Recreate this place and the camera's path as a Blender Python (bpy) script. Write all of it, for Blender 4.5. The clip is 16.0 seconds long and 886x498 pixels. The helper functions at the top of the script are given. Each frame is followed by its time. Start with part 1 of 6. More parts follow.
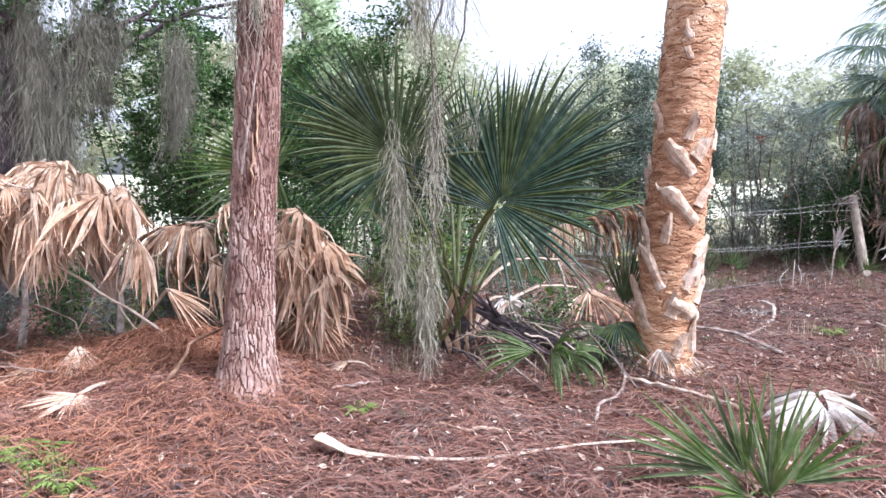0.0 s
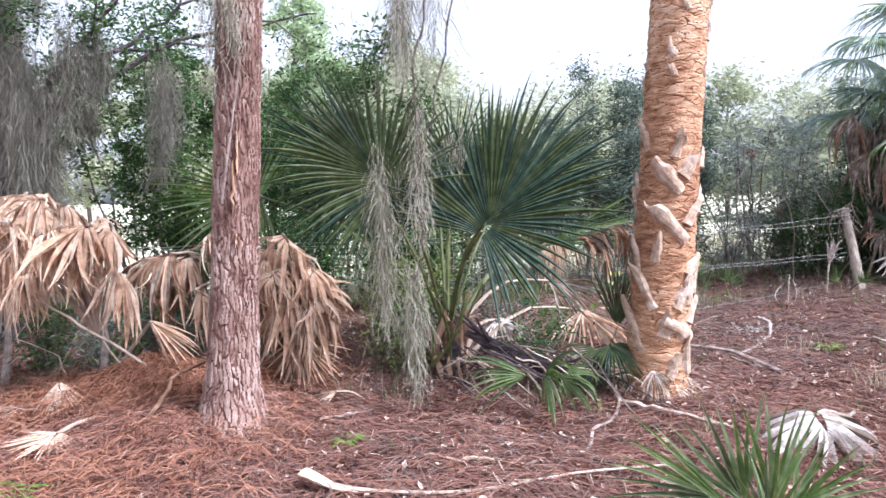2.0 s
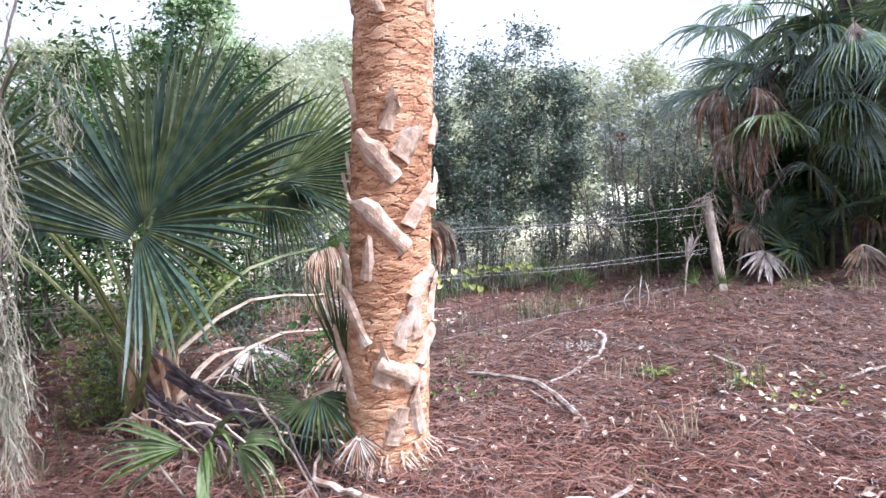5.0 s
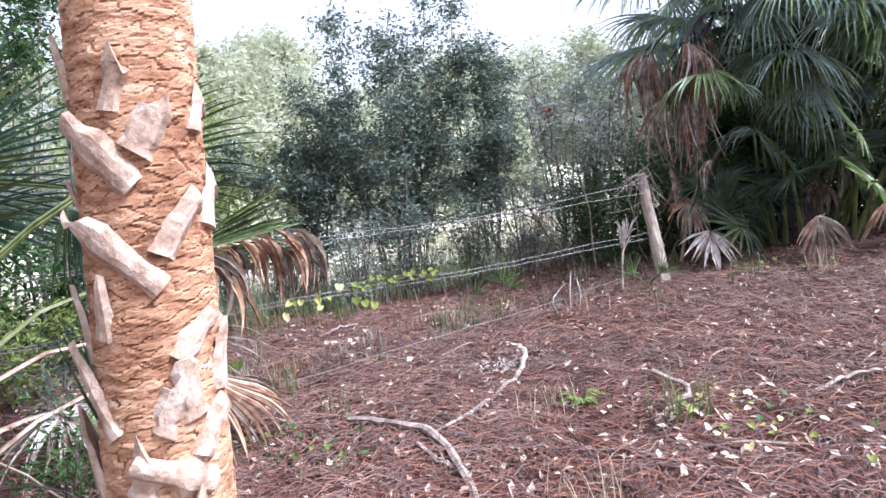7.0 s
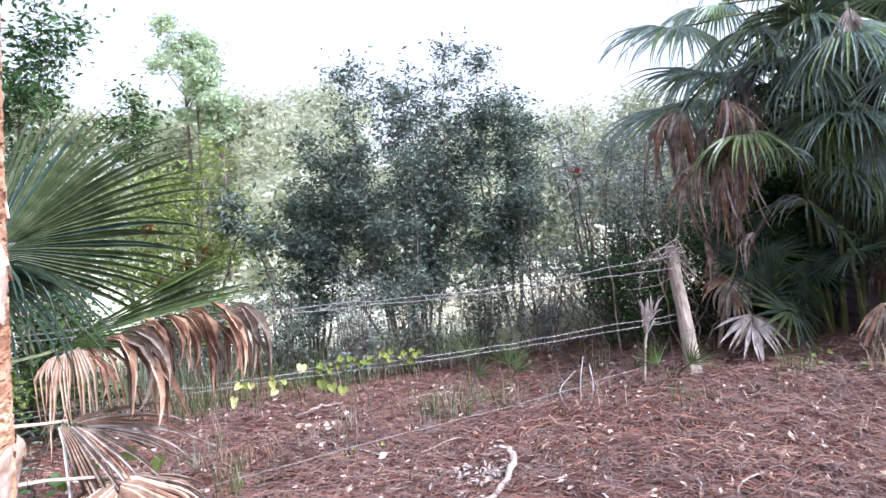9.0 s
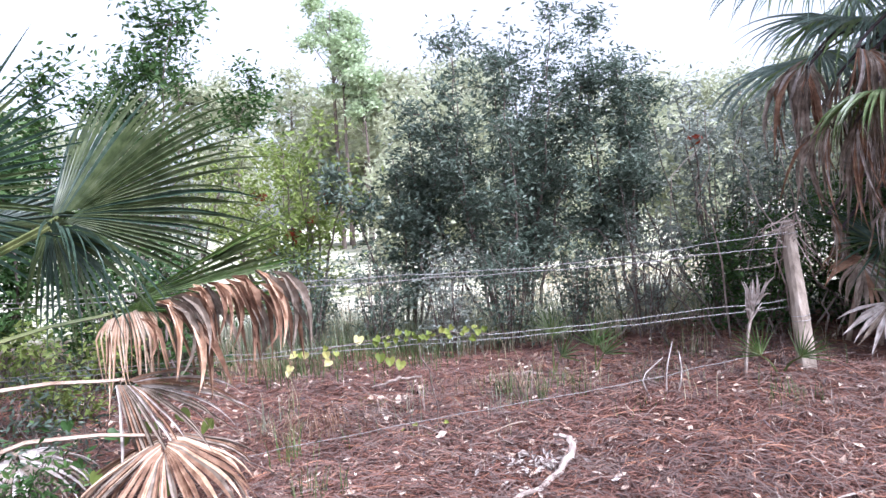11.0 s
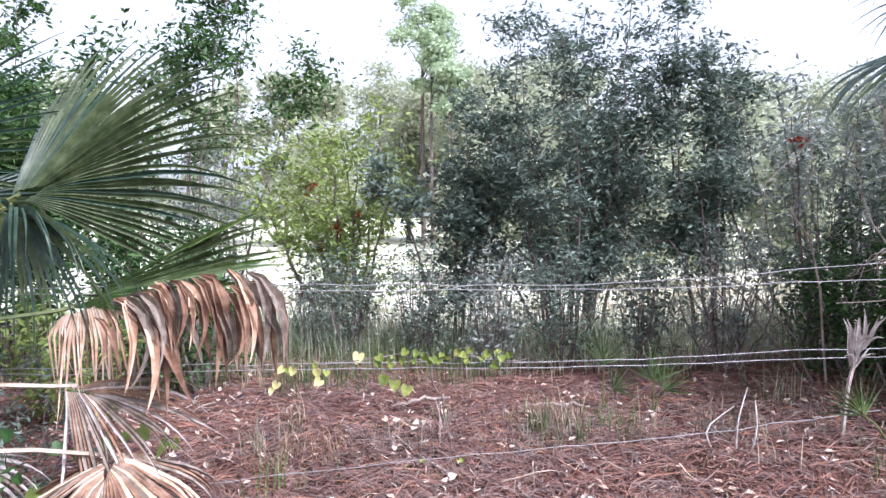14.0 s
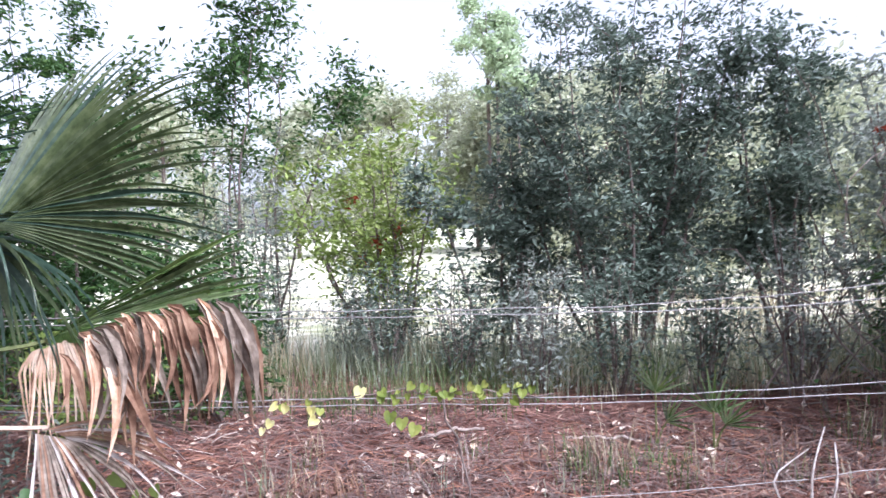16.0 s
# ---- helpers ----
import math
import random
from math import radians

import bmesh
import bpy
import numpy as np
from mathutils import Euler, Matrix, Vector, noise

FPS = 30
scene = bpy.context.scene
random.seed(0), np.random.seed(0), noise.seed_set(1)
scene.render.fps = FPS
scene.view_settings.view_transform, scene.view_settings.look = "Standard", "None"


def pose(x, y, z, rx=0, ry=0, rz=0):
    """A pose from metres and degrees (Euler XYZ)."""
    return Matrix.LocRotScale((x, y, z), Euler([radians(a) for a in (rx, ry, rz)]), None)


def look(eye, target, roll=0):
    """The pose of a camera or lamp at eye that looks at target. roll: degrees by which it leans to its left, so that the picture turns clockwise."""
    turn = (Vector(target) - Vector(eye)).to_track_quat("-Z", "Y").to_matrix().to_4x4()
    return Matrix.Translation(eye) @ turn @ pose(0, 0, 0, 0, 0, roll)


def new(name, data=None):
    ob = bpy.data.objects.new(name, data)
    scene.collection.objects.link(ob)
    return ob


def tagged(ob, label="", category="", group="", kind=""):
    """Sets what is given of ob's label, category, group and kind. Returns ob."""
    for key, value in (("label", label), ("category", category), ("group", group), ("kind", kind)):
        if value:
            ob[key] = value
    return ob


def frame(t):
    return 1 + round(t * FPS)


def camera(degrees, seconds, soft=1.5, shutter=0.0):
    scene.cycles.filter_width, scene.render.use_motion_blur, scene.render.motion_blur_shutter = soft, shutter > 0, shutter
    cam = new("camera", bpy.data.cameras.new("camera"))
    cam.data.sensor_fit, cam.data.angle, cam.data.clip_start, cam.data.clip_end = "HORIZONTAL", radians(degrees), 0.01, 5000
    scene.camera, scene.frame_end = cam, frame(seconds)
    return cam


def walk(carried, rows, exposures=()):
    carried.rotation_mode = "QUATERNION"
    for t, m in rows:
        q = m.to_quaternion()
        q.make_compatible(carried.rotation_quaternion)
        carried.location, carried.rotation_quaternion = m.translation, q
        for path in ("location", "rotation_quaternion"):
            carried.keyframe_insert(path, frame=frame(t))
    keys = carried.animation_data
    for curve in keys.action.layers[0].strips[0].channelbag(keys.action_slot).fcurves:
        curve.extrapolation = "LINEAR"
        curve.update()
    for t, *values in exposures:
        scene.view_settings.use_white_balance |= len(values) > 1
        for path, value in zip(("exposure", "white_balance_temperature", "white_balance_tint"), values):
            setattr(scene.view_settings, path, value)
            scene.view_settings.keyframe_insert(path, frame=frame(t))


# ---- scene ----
cam = camera(66.3, 16.0, 1.5, 0.3)
PATH = [
    (0, (1.976, 1.343, 1.357), (1.756, 3.32, 1.143), 0.3),
    (0.5, (1.944, 1.364, 1.367), (1.713, 3.345, 1.223), 0.1),
    (1, (1.929, 1.38, 1.381), (1.69, 3.362, 1.259), -2.0),
    (1.5, (1.927, 1.387, 1.371), (1.689, 3.364, 1.188), -1.0),
    (2, (2.03, 1.423, 1.371), (1.819, 3.406, 1.219), -1.1),
    (2.5, (2.194, 1.494, 1.344), (2.081, 3.479, 1.125), -2.4),
    (3, (2.38, 1.73, 1.327), (2.447, 3.721, 1.145), -2.1),
    (3.5, (2.626, 1.988, 1.366), (2.836, 3.965, 1.147), -4.0),
    (3.7, (2.755, 2.082, 1.361), (2.881, 4.069, 1.179), -1.5),
    (5.8, (3.551, 3.189, 1.317), (3.45, 5.179, 1.138), -3.0),
    (6, (3.615, 3.268, 1.31), (3.569, 5.257, 1.104), -3.9),
    (6.5, (3.754, 3.572, 1.3), (3.824, 5.567, 1.179), -4.9),
    (7, (3.85, 3.786, 1.319), (3.904, 5.773, 1.104), -5.8),
    (7.5, (3.966, 3.894, 1.338), (3.783, 5.878, 1.158), -4.5),
    (8, (4.096, 3.986, 1.343), (3.901, 5.968, 1.161), -3.9),
    (8.5, (4.2, 4.197, 1.334), (4.14, 6.194, 1.242), -3.6),
    (9, (4.281, 4.433, 1.364), (4.196, 6.43, 1.32), -3.9),
    (9.5, (4.388, 4.581, 1.342), (4.075, 6.554, 1.246), -3.0),
    (9.7, (4.463, 4.616, 1.351), (4.093, 6.58, 1.282), -2.2),
    (11.8, (4.733, 4.782, 1.304), (4.163, 6.696, 1.195), -3.8),
    (12, (4.726, 4.81, 1.319), (4.144, 6.721, 1.212), -3.6),
    (12.5, (4.694, 5.03, 1.292), (4.319, 6.994, 1.299), -1.9),
    (13, (4.732, 5.203, 1.291), (4.281, 7.149, 1.198), -0.6),
    (13.5, (4.855, 5.371, 1.317), (4.198, 7.26, 1.291), 0.0),
    (14, (4.839, 5.445, 1.317), (4.092, 7.298, 1.224), -0.3),
    (14.5, (4.741, 5.488, 1.31), (4.024, 7.353, 1.231), 0.8),
    (15, (4.75, 5.61, 1.297), (4.13, 7.506, 1.164), 0.9),
    (15.5, (4.871, 5.82, 1.333), (4.061, 7.648, 1.284), 2.0),
    (16, (4.938, 5.933, 1.337), (3.993, 7.694, 1.274), -1.9),
]
EXPOSURES = [(0.0, 1.40, 5500, 16), (3.5, 1.36, 5500, 17), (6.5, 1.40, 5450, 18), (9.0, 1.44, 5400, 19), (12.0, 1.38, 5450, 20), (16.0, 1.34, 5450, 20)]
walk(cam, [(t, look(eye, target, roll)) for t, eye, target, roll in PATH], EXPOSURES)

# ---- world, sun, exposure ----
SUN_ELEV, SUN_AZ = radians(52), radians(112)
world = bpy.data.worlds.new("sky")
scene.world = world
world.use_nodes = True
wn = world.node_tree
wn.nodes.clear()
w_out = wn.nodes.new("ShaderNodeOutputWorld")
w_bg = wn.nodes.new("ShaderNodeBackground")
w_hs = wn.nodes.new("ShaderNodeHueSaturation")
w_sky = wn.nodes.new("ShaderNodeTexSky")
w_sky.sky_type = "NISHITA"
w_sky.sun_disc = False
w_sky.sun_elevation = SUN_ELEV
w_sky.sun_rotation = SUN_AZ
w_sky.dust_density = 3.0
w_hs.inputs["Saturation"].default_value = 0.12
w_bg.inputs["Strength"].default_value = 0.123
wn.links.new(w_sky.outputs[0], w_hs.inputs["Color"])
wn.links.new(w_hs.outputs[0], w_bg.inputs[0])
wn.links.new(w_bg.outputs[0], w_out.inputs[0])
sun = new("sun", bpy.data.lights.new("sun", "SUN"))
sun.data.energy = 2.45
sun.data.angle = radians(14)
sun.data.color = (1.0, 0.96, 0.91)
sun.rotation_euler = Vector((-math.sin(SUN_AZ) * math.cos(SUN_ELEV), -math.cos(SUN_AZ) * math.cos(SUN_ELEV), -math.sin(SUN_ELEV))).to_track_quat("-Z", "Y").to_euler()


# ---- materials ----
def material(name, colours, scale=8.0, rough=0.8, bump=0.3, stretch=(1, 1, 1), island=0.0, detail=6.0, thin=0.0, stain=0.35, bump_scale=None, spec=0.3):
    """Colour from two scales of noise through a ramp; island: how far each loose piece varies; thin: light let through."""
    m = bpy.data.materials.new(name)
    m.use_nodes = True
    nt = m.node_tree
    nt.nodes.clear()
    out = nt.nodes.new("ShaderNodeOutputMaterial")
    bsdf = nt.nodes.new("ShaderNodeBsdfPrincipled")
    bsdf.inputs["Roughness"].default_value = rough
    bsdf.inputs["Specular IOR Level"].default_value = spec
    co = nt.nodes.new("ShaderNodeTexCoord")
    mp = nt.nodes.new("ShaderNodeMapping")
    mp.inputs["Scale"].default_value = stretch
    nt.links.new(co.outputs["Object"], mp.inputs[0])
    fine = nt.nodes.new("ShaderNodeTexNoise")
    fine.inputs["Scale"].default_value = scale
    fine.inputs["Detail"].default_value = detail
    fine.inputs["Roughness"].default_value = 0.65
    broad = nt.nodes.new("ShaderNodeTexNoise")
    broad.inputs["Scale"].default_value = scale * 0.13
    broad.inputs["Detail"].default_value = 3.0
    nt.links.new(mp.outputs[0], fine.inputs[0])
    nt.links.new(co.outputs["Object"], broad.inputs[0])
    mix = nt.nodes.new("ShaderNodeMath")
    mix.operation = "MULTIPLY_ADD"
    nt.links.new(broad.outputs[0], mix.inputs[0])
    mix.inputs[1].default_value = stain
    nt.links.new(fine.outputs[0], mix.inputs[2])
    value = mix.outputs[0]
    if island:
        geo = nt.nodes.new("ShaderNodeNewGeometry")
        add = nt.nodes.new("ShaderNodeMath")
        add.operation = "MULTIPLY_ADD"
        nt.links.new(geo.outputs["Random Per Island"], add.inputs[0])
        add.inputs[1].default_value = island
        nt.links.new(value, add.inputs[2])
        value = add.outputs[0]
    ramp = nt.nodes.new("ShaderNodeValToRGB")
    lo = 0.35 + stain * 0.35
    hi = 0.65 + stain * 0.65 + island
    el = ramp.color_ramp.elements
    for i, c in enumerate(colours):
        e = el[i] if i < 2 else el.new(0.5)
        e.color = (*c, 1)
    n = len(colours)
    order = list(colours)
    for i in range(n):
        el[i].position = min(1.0, (lo + (hi - lo) * i / (n - 1)) / 1.8)
    for i in range(n):
        el[i].color = (*order[i], 1)
    div = nt.nodes.new("ShaderNodeMath")
    div.operation = "DIVIDE"
    div.inputs[1].default_value = 1.8
    nt.links.new(value, div.inputs[0])
    nt.links.new(div.outputs[0], ramp.inputs[0])
    nt.links.new(ramp.outputs[0], bsdf.inputs["Base Color"])
    if bump:
        b = nt.nodes.new("ShaderNodeBump")
        b.inputs["Strength"].default_value = bump
        b.inputs["Distance"].default_value = 0.02
        if bump_scale:
            bn = nt.nodes.new("ShaderNodeTexNoise")
            bn.inputs["Scale"].default_value = bump_scale
            bn.inputs["Detail"].default_value = 5.0
            nt.links.new(mp.outputs[0], bn.inputs[0])
            nt.links.new(bn.outputs[0], b.inputs["Height"])
        else:
            nt.links.new(fine.outputs[0], b.inputs["Height"])
        nt.links.new(b.outputs[0], bsdf.inputs["Normal"])
    if thin:
        tr = nt.nodes.new("ShaderNodeBsdfTranslucent")
        nt.links.new(ramp.outputs[0], tr.inputs[0])
        ms = nt.nodes.new("ShaderNodeMixShader")
        ms.inputs[0].default_value = thin
        nt.links.new(bsdf.outputs[0], ms.inputs[1])
        nt.links.new(tr.outputs[0], ms.inputs[2])
        nt.links.new(ms.outputs[0], out.inputs[0])
    else:
        nt.links.new(bsdf.outputs[0], out.inputs[0])
    return m


def ground_material():
    """Pine-needle litter near the path, running into pale dry grass and sand in the open field beyond the thicket."""
    m = material("ground_litter", [(0.022, 0.012, 0.01), (0.085, 0.04, 0.032), (0.18, 0.09, 0.072), (0.30, 0.20, 0.168)], 34, 0.95, 0.9, stain=0.5)
    nt = m.node_tree
    bsdf = next(n for n in nt.nodes if n.type == "BSDF_PRINCIPLED")
    near = bsdf.inputs["Base Color"].links[0].from_socket
    co = next(n for n in nt.nodes if n.type == "TEX_COORD")
    sep = nt.nodes.new("ShaderNodeSeparateXYZ")
    nt.links.new(co.outputs["Object"], sep.inputs[0])
    wob = nt.nodes.new("ShaderNodeTexNoise")
    wob.inputs["Scale"].default_value = 0.6
    nt.links.new(co.outputs["Object"], wob.inputs[0])
    add = nt.nodes.new("ShaderNodeMath")
    add.operation = "MULTIPLY_ADD"
    add.inputs[1].default_value = 3.0
    nt.links.new(wob.outputs[0], add.inputs[0])
    nt.links.new(sep.outputs["Y"], add.inputs[2])
    rng = nt.nodes.new("ShaderNodeMapRange")
    rng.inputs["From Min"].default_value = 12.4
    rng.inputs["From Max"].default_value = 14.4
    nt.links.new(add.outputs[0], rng.inputs[0])
    far = nt.nodes.new("ShaderNodeValToRGB")
    far.color_ramp.elements[0].position, far.color_ramp.elements[0].color = 0.38, (0.30, 0.32, 0.17, 1)
    far.color_ramp.elements[1].position, far.color_ramp.elements[1].color = 0.6, (0.78, 0.74, 0.60, 1)
    fn = nt.nodes.new("ShaderNodeTexNoise")
    fn.inputs["Scale"].default_value = 1.3
    fn.inputs["Detail"].default_value = 8.0
    nt.links.new(co.outputs["Object"], fn.inputs[0])
    nt.links.new(fn.outputs[0], far.inputs[0])
    mix = nt.nodes.new("ShaderNodeMix")
    mix.data_type = "RGBA"
    nt.links.new(rng.outputs[0], mix.inputs[0])
    nt.links.new(near, mix.inputs[6])
    nt.links.new(far.outputs[0], mix.inputs[7])
    nt.links.new(mix.outputs[2], bsdf.inputs["Base Color"])
    return m


M_GROUND = ground_material()
M_NEEDLE = material("pine_needles", [(0.07, 0.032, 0.025), (0.175, 0.08, 0.06), (0.275, 0.14, 0.105), (0.42, 0.27, 0.215)], 4, 0.8, 0, island=0.6)
M_NEEDLE_RED = material("fresh_fallen_needles", [(0.11, 0.04, 0.022), (0.27, 0.11, 0.062), (0.40, 0.19, 0.115), (0.52, 0.31, 0.21)], 4, 0.8, 0, island=0.6)
M_NEEDLE_GREY = material("weathered_needles", [(0.075, 0.048, 0.043), (0.155, 0.105, 0.092), (0.29, 0.22, 0.19)], 4, 0.8, 0, island=0.6)
M_LITTER = material("dry_leaves", [(0.30, 0.18, 0.12), (0.55, 0.42, 0.33), (0.72, 0.64, 0.56)], 5, 0.8, 0, island=0.7)
M_PALM_BARK = material("palm_trunk_bark", [(0.15, 0.065, 0.034), (0.39, 0.195, 0.105), (0.60, 0.36, 0.215), (0.75, 0.54, 0.385)], 9, 0.85, 0.8, stretch=(1, 1, 3.0), detail=9, stain=0.45)
M_PALM_CRACK = material("palm_bark_crack", [(0.13, 0.055, 0.032), (0.31, 0.16, 0.09), (0.50, 0.31, 0.19)], 18, 0.9, 0.5, stretch=(1, 1, 2.5))
M_BOOT = material("leaf_base", [(0.24, 0.14, 0.09), (0.52, 0.37, 0.27), (0.72, 0.60, 0.50)], 16, 0.85, 0.8, detail=9)
M_PINE_BARK = material("pine_bark", [(0.09, 0.045, 0.036), (0.25, 0.145, 0.115), (0.41, 0.29, 0.245), (0.60, 0.49, 0.44)], 22, 0.9, 0.9, stretch=(1, 1, 0.3), detail=9, stain=0.6)
M_PINE_GAP = material("pine_bark_furrow", [(0.09, 0.045, 0.036), (0.24, 0.13, 0.10)], 20, 0.95, 0.6)
M_SCAR = material("bare_wood", [(0.36, 0.19, 0.11), (0.60, 0.39, 0.25), (0.72, 0.56, 0.42)], 12, 0.8, 0.4, stretch=(1, 1, 0.2))
M_FAN = material("palm_leaf", [(0.04, 0.06, 0.024), (0.085, 0.115, 0.046), (0.165, 0.195, 0.088)], 14, 0.4, 0, thin=0.35, spec=0.4)
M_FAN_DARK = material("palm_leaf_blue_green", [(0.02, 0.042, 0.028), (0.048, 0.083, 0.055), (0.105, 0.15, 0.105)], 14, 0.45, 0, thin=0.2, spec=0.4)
# Blue-green thicket leaf, lightened so its colour carries the sky's reflection.
M_FAN_BLUE = material("sheen_paled_palm_leaf", [(0.15, 0.22, 0.18), (0.30, 0.385, 0.335), (0.50, 0.58, 0.53)], 14, 0.27, 0, thin=0.38, spec=0.7)
M_FAN_BRIGHT = material("young_palm_leaf", [(0.05, 0.11, 0.025), (0.12, 0.19, 0.05), (0.24, 0.28, 0.10)], 14, 0.45, 0, thin=0.3, spec=0.5)
# Lighter copy of the palm leaf: light on single pleats put into colour.
M_FAN_LIT = material("palm_leaf_lit_copy", [(0.05, 0.072, 0.032), (0.105, 0.135, 0.064), (0.20, 0.23, 0.125)], 14, 0.45, 0, thin=0.25, spec=0.4)
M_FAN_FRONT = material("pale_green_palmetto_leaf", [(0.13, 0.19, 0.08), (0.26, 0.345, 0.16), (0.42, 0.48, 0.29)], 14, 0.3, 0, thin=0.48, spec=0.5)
M_STALK = material("green_leaf_stalk", [(0.06, 0.08, 0.025), (0.14, 0.16, 0.055), (0.25, 0.26, 0.11)], 6, 0.5, 0)
M_DEAD = material("dry_palm_leaf", [(0.40, 0.24, 0.15), (0.72, 0.50, 0.35), (0.84, 0.66, 0.50)], 14, 0.75, 0, thin=0.15)
M_DEAD_PALE = material("pale_dry_palm_leaf", [(0.52, 0.36, 0.25), (0.80, 0.63, 0.48), (0.86, 0.75, 0.62)], 14, 0.75, 0, thin=0.15)
M_DEAD_RED = material("rusty_palm_leaf", [(0.11, 0.055, 0.035), (0.27, 0.155, 0.10), (0.46, 0.31, 0.21)], 14, 0.8, 0, thin=0.08)
M_DEAD_BROWN = material("grey_brown_palm_leaf", [(0.09, 0.068, 0.052), (0.23, 0.18, 0.14), (0.43, 0.36, 0.30)], 14, 0.8, 0, thin=0.08)
M_DEAD_GREY = material("bleached_palm_leaf", [(0.24, 0.19, 0.165), (0.50, 0.44, 0.40), (0.78, 0.73, 0.70)], 14, 0.75, 0, thin=0.15)
M_DEAD_STALK = material("dry_leaf_stalk", [(0.24, 0.15, 0.10), (0.48, 0.37, 0.29), (0.62, 0.53, 0.45)], 9, 0.8, 0.3)
M_STICK = material("bleached_stick", [(0.17, 0.125, 0.105), (0.36, 0.29, 0.25), (0.54, 0.47, 0.42)], 16, 0.85, 0.4)
M_LOG = material("dark_log_bark", [(0.03, 0.022, 0.024), (0.085, 0.065, 0.068), (0.17, 0.13, 0.13)], 14, 0.9, 0.8)
M_POST = material("weathered_post_wood", [(0.16, 0.125, 0.10), (0.32, 0.26, 0.21), (0.46, 0.39, 0.33)], 14, 0.9, 0.6, stretch=(1, 1, 0.12))
M_WIRE = material("galvanised_wire", [(0.20, 0.185, 0.18), (0.42, 0.40, 0.39)], 30, 0.45, 0)
M_MOSS = material("spanish_moss", [(0.20, 0.185, 0.135), (0.36, 0.335, 0.255), (0.50, 0.47, 0.38)], 6, 0.95, 0, island=0.5, thin=0.2)
M_MOSS_DARK = material("dark_grey_moss", [(0.11, 0.10, 0.075), (0.22, 0.205, 0.16), (0.36, 0.34, 0.28)], 6, 0.95, 0, island=0.5, thin=0.2)
M_STEM = material("shrub_stem", [(0.06, 0.045, 0.04), (0.17, 0.13, 0.115), (0.30, 0.25, 0.22)], 12, 0.9, 0.3)
M_LEAF_OLIVE = material("wax_myrtle_leaf", [(0.045, 0.068, 0.05), (0.118, 0.158, 0.118), (0.27, 0.32, 0.26)], 3, 0.42, 0, island=0.7, thin=0.25)
M_LEAF_GREY = material("grey_green_leaf", [(0.13, 0.155, 0.13), (0.26, 0.29, 0.245), (0.43, 0.46, 0.41)], 3, 0.55, 0, island=0.7, thin=0.3)
M_LEAF_GREEN = material("oak_leaf", [(0.02, 0.05, 0.014), (0.052, 0.11, 0.03), (0.13, 0.215, 0.06)], 3, 0.5, 0, island=0.7, thin=0.27)
M_LEAF_LIME = material("sumac_leaf", [(0.11, 0.16, 0.035), (0.23, 0.30, 0.075), (0.40, 0.45, 0.15)], 3, 0.5, 0, island=0.7, thin=0.35)
M_LEAF_RED = material("red_autumn_leaf", [(0.20, 0.03, 0.012), (0.40, 0.07, 0.03)], 3, 0.5, 0, island=0.5, thin=0.3)
# Far foliage: distance haze is painted into these two pale leaf colours.
M_LEAF_FAR = material("haze_paled_far_leaf", [(0.33, 0.37, 0.24), (0.48, 0.50, 0.35), (0.66, 0.66, 0.52)], 0.6, 0.7, 0, island=0.6, thin=0.4)
M_LEAF_FARPINE = material("haze_paled_far_needles", [(0.33, 0.42, 0.25), (0.48, 0.57, 0.37), (0.62, 0.69, 0.50)], 0.6, 0.7, 0, island=0.6, thin=0.3)
M_VINE_LEAF = material("yellowing_vine_leaf", [(0.08, 0.14, 0.025), (0.21, 0.26, 0.05), (0.42, 0.41, 0.12)], 6, 0.5, 0.1, thin=0.35)
M_VINE_PALE = material("pale_yellow_vine_leaf", [(0.55, 0.50, 0.13), (0.75, 0.70, 0.30), (0.85, 0.80, 0.5)], 6, 0.5, 0.1, thin=0.35)
M_FERN = material("fern_leaf", [(0.09, 0.15, 0.03), (0.19, 0.28, 0.06), (0.32, 0.40, 0.13)], 8, 0.5, 0, thin=0.3)
M_GRASS = material("green_grass", [(0.05, 0.085, 0.03), (0.11, 0.15, 0.055), (0.24, 0.26, 0.12)], 3, 0.6, 0, island=0.7, thin=0.3)
# Grey-green grass with the bright haze of the field mixed into its colour.
M_GRASS_PALE = material("haze_paled_grass", [(0.20, 0.24, 0.15), (0.34, 0.37, 0.26), (0.50, 0.51, 0.40)], 3, 0.6, 0, island=0.7, thin=0.3)
M_GRASS_DRY = material("dry_grass", [(0.26, 0.20, 0.12), (0.45, 0.38, 0.25), (0.60, 0.54, 0.40)], 3, 0.7, 0, island=0.7, thin=0.25)


# ---- mesh helpers ----
def make_mesh(name, verts, faces, mat, smooth=False):
    me = bpy.data.meshes.new(name)
    me.from_pydata([tuple(v) for v in verts] if isinstance(verts, list) else verts.tolist(), [], faces if isinstance(faces, list) else faces.tolist())
    me.materials.append(mat)
    if smooth:
        me.polygons.foreach_set("use_smooth", [True] * len(me.polygons))
    me.update()
    return me


def thing(name, loc, label, category, group="", kind=""):
    ob = new(name)
    ob.location = loc
    ob.empty_display_size = 0.1
    return tagged(ob, label, category, group, kind)


def part(name, geo, mat, parent, label="", smooth=False):
    """geo: verts and faces in the world's coordinates; parent: the thing or part that it belongs to."""
    ob = new(name, make_mesh(name, geo[0], geo[1], mat, smooth))
    ob.parent = parent
    top = parent
    shift = Vector(parent.location)
    while top.parent:
        top = top.parent
        shift = Vector(top.location)
    ob.matrix_parent_inverse = Matrix.Translation(-shift) if parent == top else Matrix.Identity(4)
    return tagged(ob, label)


